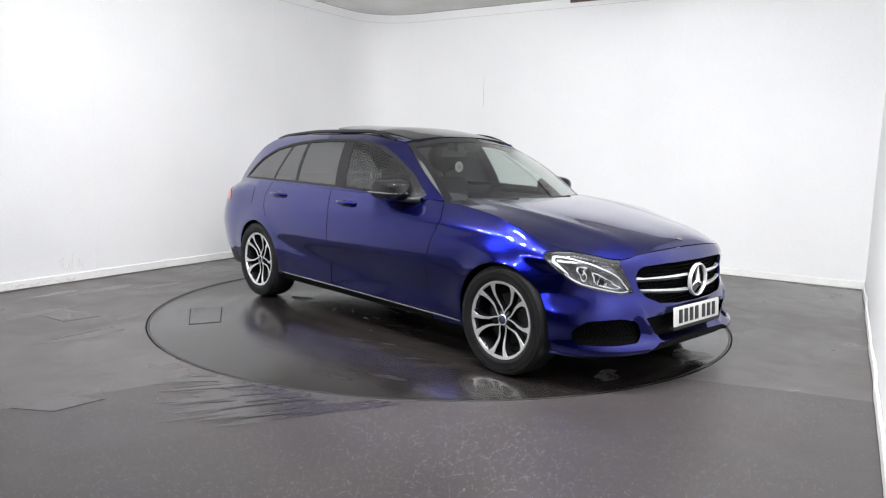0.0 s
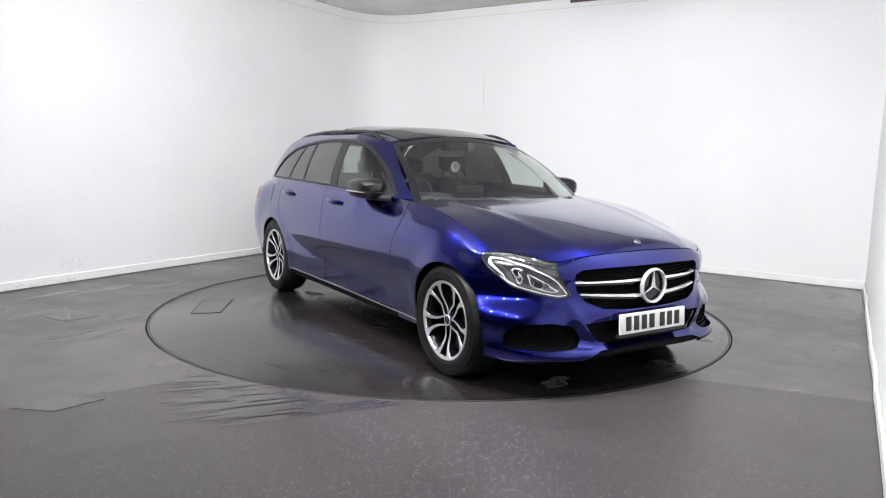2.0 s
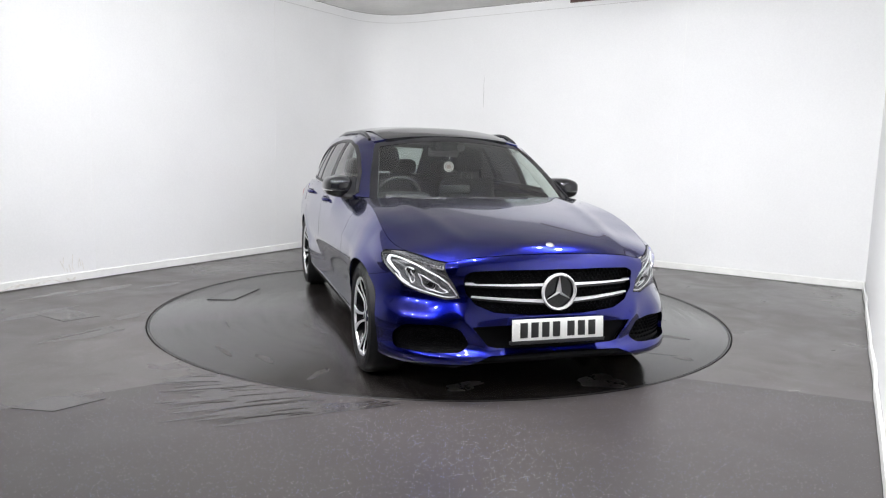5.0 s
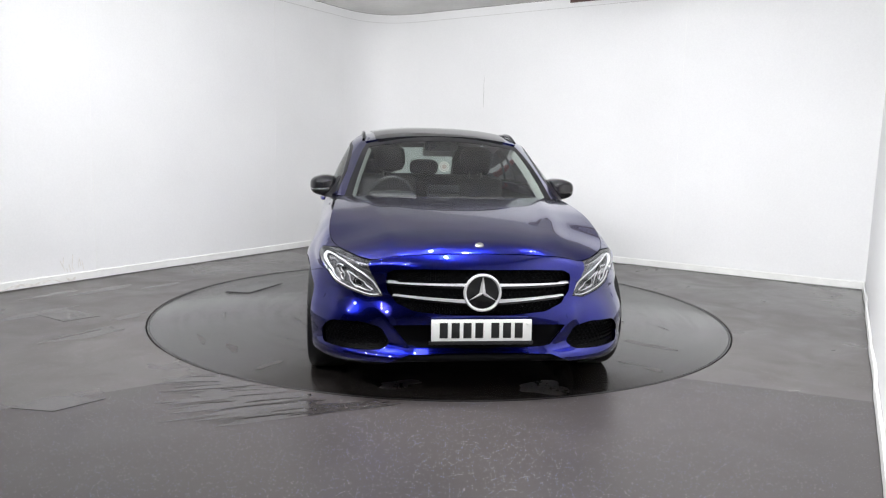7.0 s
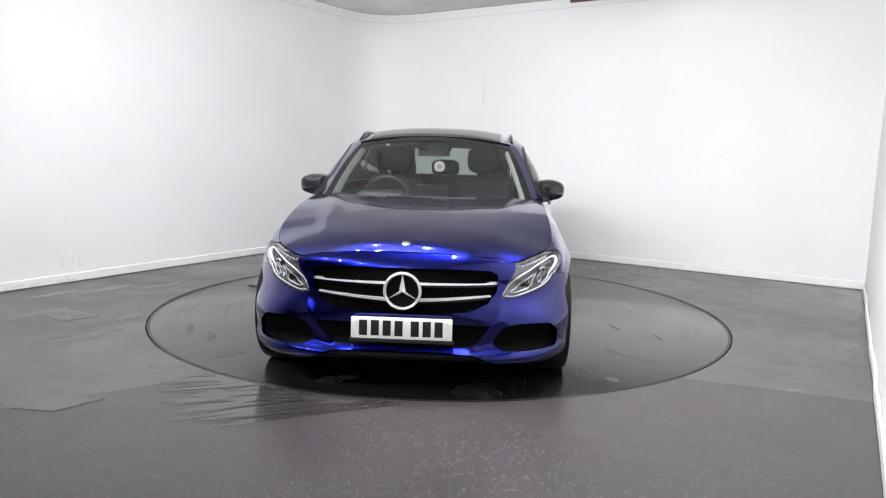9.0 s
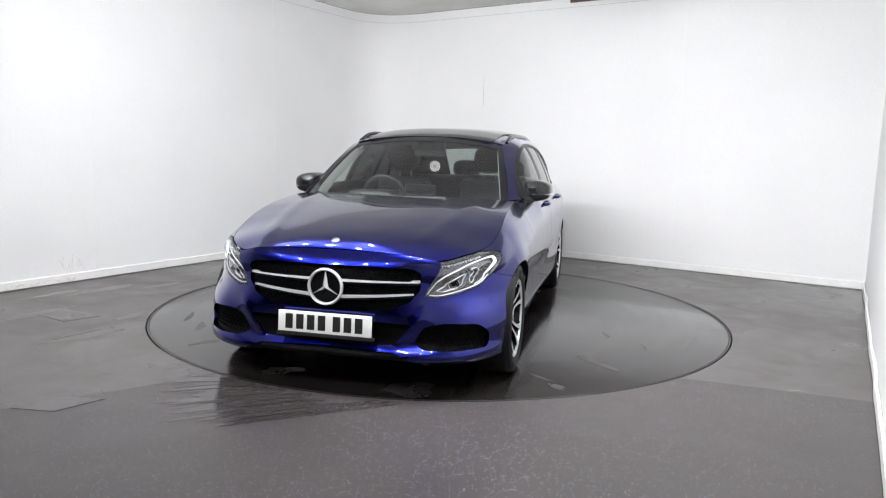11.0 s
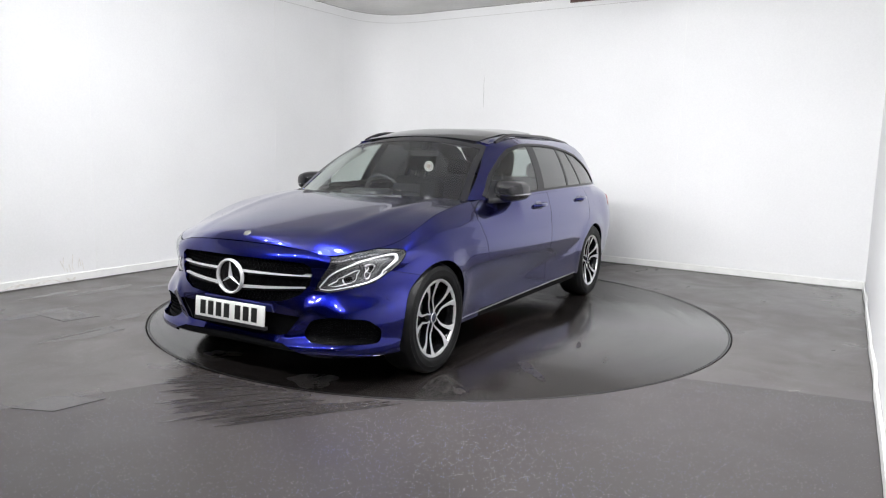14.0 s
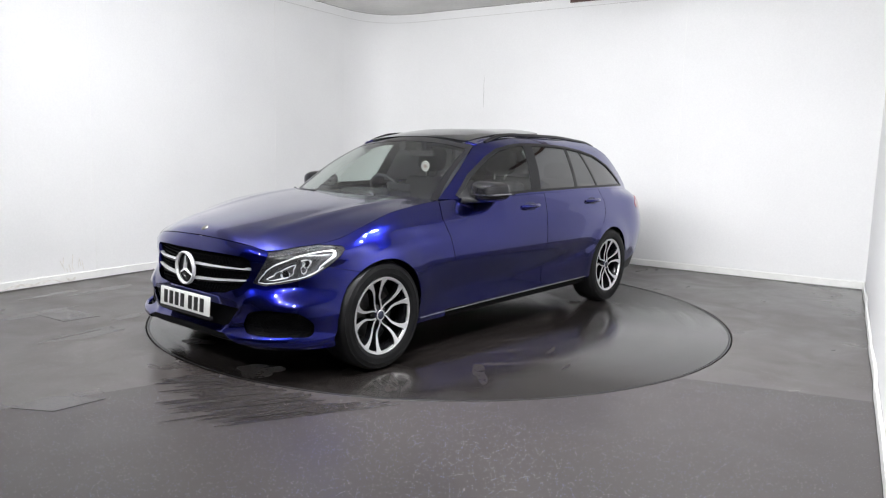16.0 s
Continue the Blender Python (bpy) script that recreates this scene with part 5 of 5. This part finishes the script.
sw = lathe([(0.170 + 0.014 * math.cos(b), 0.014 * math.sin(b)) for b in [2 * math.pi * j / 10 for j in range(11)]], 36, "z")
put_wheel = Matrix.Translation((0.10, -0.37, 0.93)) @ Matrix.Rotation(radians(-65), 4, "Y")
sw.transform(put_wheel)
sw = part("steering_wheel", sw, M_DASH, car, "dark leather steering wheel with silver spokes")
bm = join(soft_box(-0.06, 0.05, -0.06, 0.06, -0.02, 0.02, 0.015), soft_box(-0.02, 0.02, -0.165, 0.165, -0.008, 0.008, 0.004))
bm.transform(put_wheel)
part("wheel_boss", bm, M_STEEL, sw, "silver wheel spokes and boss")


def seat(x, y, name, width, parent):
    top = soft_box(-0.10, 0.06, -width / 2, width / 2, 0.0, 0.53, 0.055, seg=3)
    top.transform(Matrix.Translation((x, y, 0.55)) @ Matrix.Rotation(radians(-14), 4, "Y"))
    st = part(name, top, M_FABRIC, parent, "dark cloth seat")
    base_bm = soft_box(-0.08, 0.46, -width / 2, width / 2, 0.0, 0.16, 0.06, seg=3)
    base_bm.transform(Matrix.Translation((x, y, 0.42)))
    part("seat_cushion", base_bm, M_FABRIC, st, "dark cloth cushion")
    n = 1 if width < 0.7 else 3
    for k in range(n):
        yy = y + (0 if n == 1 else (-0.42, 0, 0.42)[k])
        rest = ellipsoid(0, 0, 0, 0.065, 0.135, 0.11 if n == 1 else 0.075, 3.2)
        rest.transform(Matrix.Translation((x - 0.17, yy, 1.22 if n == 1 else 1.13)) @ Matrix.Rotation(radians(-10), 4, "Y"))
        part("headrest", rest, M_FABRIC, st, "dark padded headrest")
        for dy in (-0.05, 0.05):
            part("headrest_post", tube([(x - 0.15, yy + dy, 1.06), (x - 0.165, yy + dy, 1.16)], 0.006, 6), M_STEEL, st)


seat(-0.30, -0.37, "front_seat", 0.46, car)
seat(-0.30, 0.37, "front_seat", 0.46, car)
seat(-1.12, 0.0, "rear_bench", 1.28, car)
# interior mirror, sensor cover, hanging round badge, pale sticker strip
q = screen(0.93, 0.0)
bm = soft_box(-0.06, 0.02, -0.13, 0.13, -0.05, 0.02, 0.02)
bm.transform(Matrix.Translation((q[0] - 0.05, 0, q[2] - 0.035)))
cover = part("sensor_cover", bm, M_DASH, car, "black camera and sensor cover")
for y in (-0.085, 0.085):
    bm = lathe([(0, 0.0), (0.03, 0.002), (0.034, 0.0)], 14)
    bm.transform(Matrix.Translation((q[0] + 0.005, y, q[2] - 0.05)) @ Matrix.Rotation(radians(-90), 4, "Z"))
    part("sensor_window", bm, M_PIANO, cover, "dark sensor window")
bm = soft_box(-0.015, 0.015, -0.125, 0.125, -0.033, 0.033, 0.014)
bm.transform(Matrix.Translation((q[0] - 0.14, -0.01, q[2] - 0.095)) @ Matrix.Rotation(radians(12), 4, "Y"))
rm = part("interior_mirror", bm, M_LINING, car, "interior mirror with grey back")
part("mirror_stalk", tube([(q[0] - 0.08, 0, q[2] - 0.02), (q[0] - 0.14, -0.01, q[2] - 0.08)], 0.012, 8), M_DASH, rm)
hang = Vector((q[0] - 0.135, 0.035, q[2] - 0.205))
bm = lathe([(0.0, 0.004), (0.030, 0.004), (0.040, 0.003), (0.041, -0.003), (0.0, -0.004)], 24)
bm.transform(Matrix.Translation(hang) @ Matrix.Rotation(radians(-90), 4, "Z"))
hb = part("hanging_disc", bm, M_HANG, car, "round white and red disc hanging from the mirror")
for r0, r1, m_ in ((0.026, 0.032, M_STEEL), (0.0, 0.019, M_BADGE)):
    bm = lathe([(r0, 0.0052), (r1, 0.0052)], 24)
    bm.transform(Matrix.Translation(hang) @ Matrix.Rotation(radians(-90), 4, "Z"))
    part("disc_ring", bm, m_, hb, "red ring")
part("disc_cord", tube([tuple(hang + Vector((0, 0, 0.04))), tuple(hang + Vector((0, 0, 0.10)))], 0.002, 5), M_PLASTIC, hb, "thin cord")
# cover over the load space
part("load_cover", soft_box(-1.95, -1.28, -0.68, 0.68, 0.60, 0.955, 0.03), M_DASH, car, "dark load cover")
# roof lining
bm = bmesh.new()
g = [[bm.verts.new(roof(x, y) - np.array((0, 0, 0.035))) for y in np.linspace(-0.58, 0.58, 9)] for x in np.linspace(0.06, -1.8, 12)]
for p, r in zip(g, g[1:]):
    for j in range(8):
        bm.faces.new((p[j], p[j + 1], r[j + 1], r[j]))
part("headlining", bm, M_LINING, car, "grey roof lining")

# ---- turntable details ----
def deck_patch(name, pts, z, parent, material, label, t=0.003):
    bm = bmesh.new()
    f = bm.faces.new([bm.verts.new((x, y, z)) for x, y in pts])
    ext = bmesh.ops.extrude_face_region(bm, geom=[f])
    bmesh.ops.translate(bm, verts=[v for v in ext["geom"] if isinstance(v, bmesh.types.BMVert)], vec=(0, 0, -t))
    bmesh.ops.recalc_face_normals(bm, faces=bm.faces)
    return part(name, bm, material, parent, label, smooth=False)


# hatch in the deck, in the deck's own space
hx, hy = 0.1149, -0.0505
hatch_pts = [(-0.80 + hx, -1.79 + hy), (-0.74 + hx, -1.585 + hy), (-1.185 + hx, -1.355 + hy), (-1.265 + hx, -1.575 + hy)]
mid = np.mean(hatch_pts, 0)
big = [tuple(mid + (np.array(q) - mid) * 1.05) for q in hatch_pts]
deck_patch("hatch_joint", big, 0.0012, disc, M_DARK, "dark joint round a hatch")
deck_patch("hatch", hatch_pts, 0.0028, disc, M_DISC, "square service hatch")


# dry smears in the deck's wet film
def puddle(x, y, rx, ry, turn, seed):
    rnd = random.Random(seed)
    ph = [rnd.uniform(0, 6.28) for k in range(4)]
    pts = []
    for i in range(28):
        b = 6.2831853 * i / 28
        k = 1 + 0.22 * math.sin(2 * b + ph[0]) + 0.15 * math.sin(3 * b + ph[1]) + 0.10 * math.sin(5 * b + ph[2])
        u, v = rx * k * math.cos(b), ry * k * math.sin(b)
        pts.append((x + u * math.cos(turn) - v * math.sin(turn), y + u * math.sin(turn) + v * math.cos(turn)))
    deck_patch("dry_smear", pts, 0.0012, disc, M_DRY, "dry matt smear on the deck", 0.001)


for spec in ((-1.01, -0.70, 0.085, 0.06, 0.2, 1), (-0.80, -0.72, 0.03, 0.02, 0.5, 2), (-0.62, -0.70, 0.03, 0.015, 0.1, 3), (1.19, 1.31, 0.16, 0.045, 0.75, 4), (1.75, 1.12, 0.06, 0.03, 1.0, 5), (1.18, -1.48, 0.10, 0.03, 0.5, 11), (0.95, -1.72, 0.12, 0.02, 0.4, 12),
             (0.47, 1.36, 0.07, 0.018, 0.3, 13), (1.45, 0.72, 0.05, 0.02, 0.9, 14), (1.62, 1.02, 0.09, 0.012, 0.9, 15), (0.72, 1.62, 0.06, 0.012, 0.2, 16),
             (-1.03, 0.68, 0.08, 0.03, -0.4, 6), (1.55, -1.2, 0.10, 0.03, -0.6, 7), (2.05, 0.35, 0.10, 0.16, 0.1, 8), (1.95, -0.45, 0.06, 0.12, 0.2, 9)):
    puddle(*spec)


# ---- movement: the turntable carries the car round at a steady pace ----
def motions():
    turn, put = [], []
    for i in range(81):
        t = i * 0.2
        m = pose(*CENTRE, 0, 0, 0, -46.896 - 5.1741 * t)
        turn.append((t, m))
        put.append((t, m @ pose(0.1149, -0.0505, 0)))
    walk(disc, turn)
    walk(car, put)


motions()
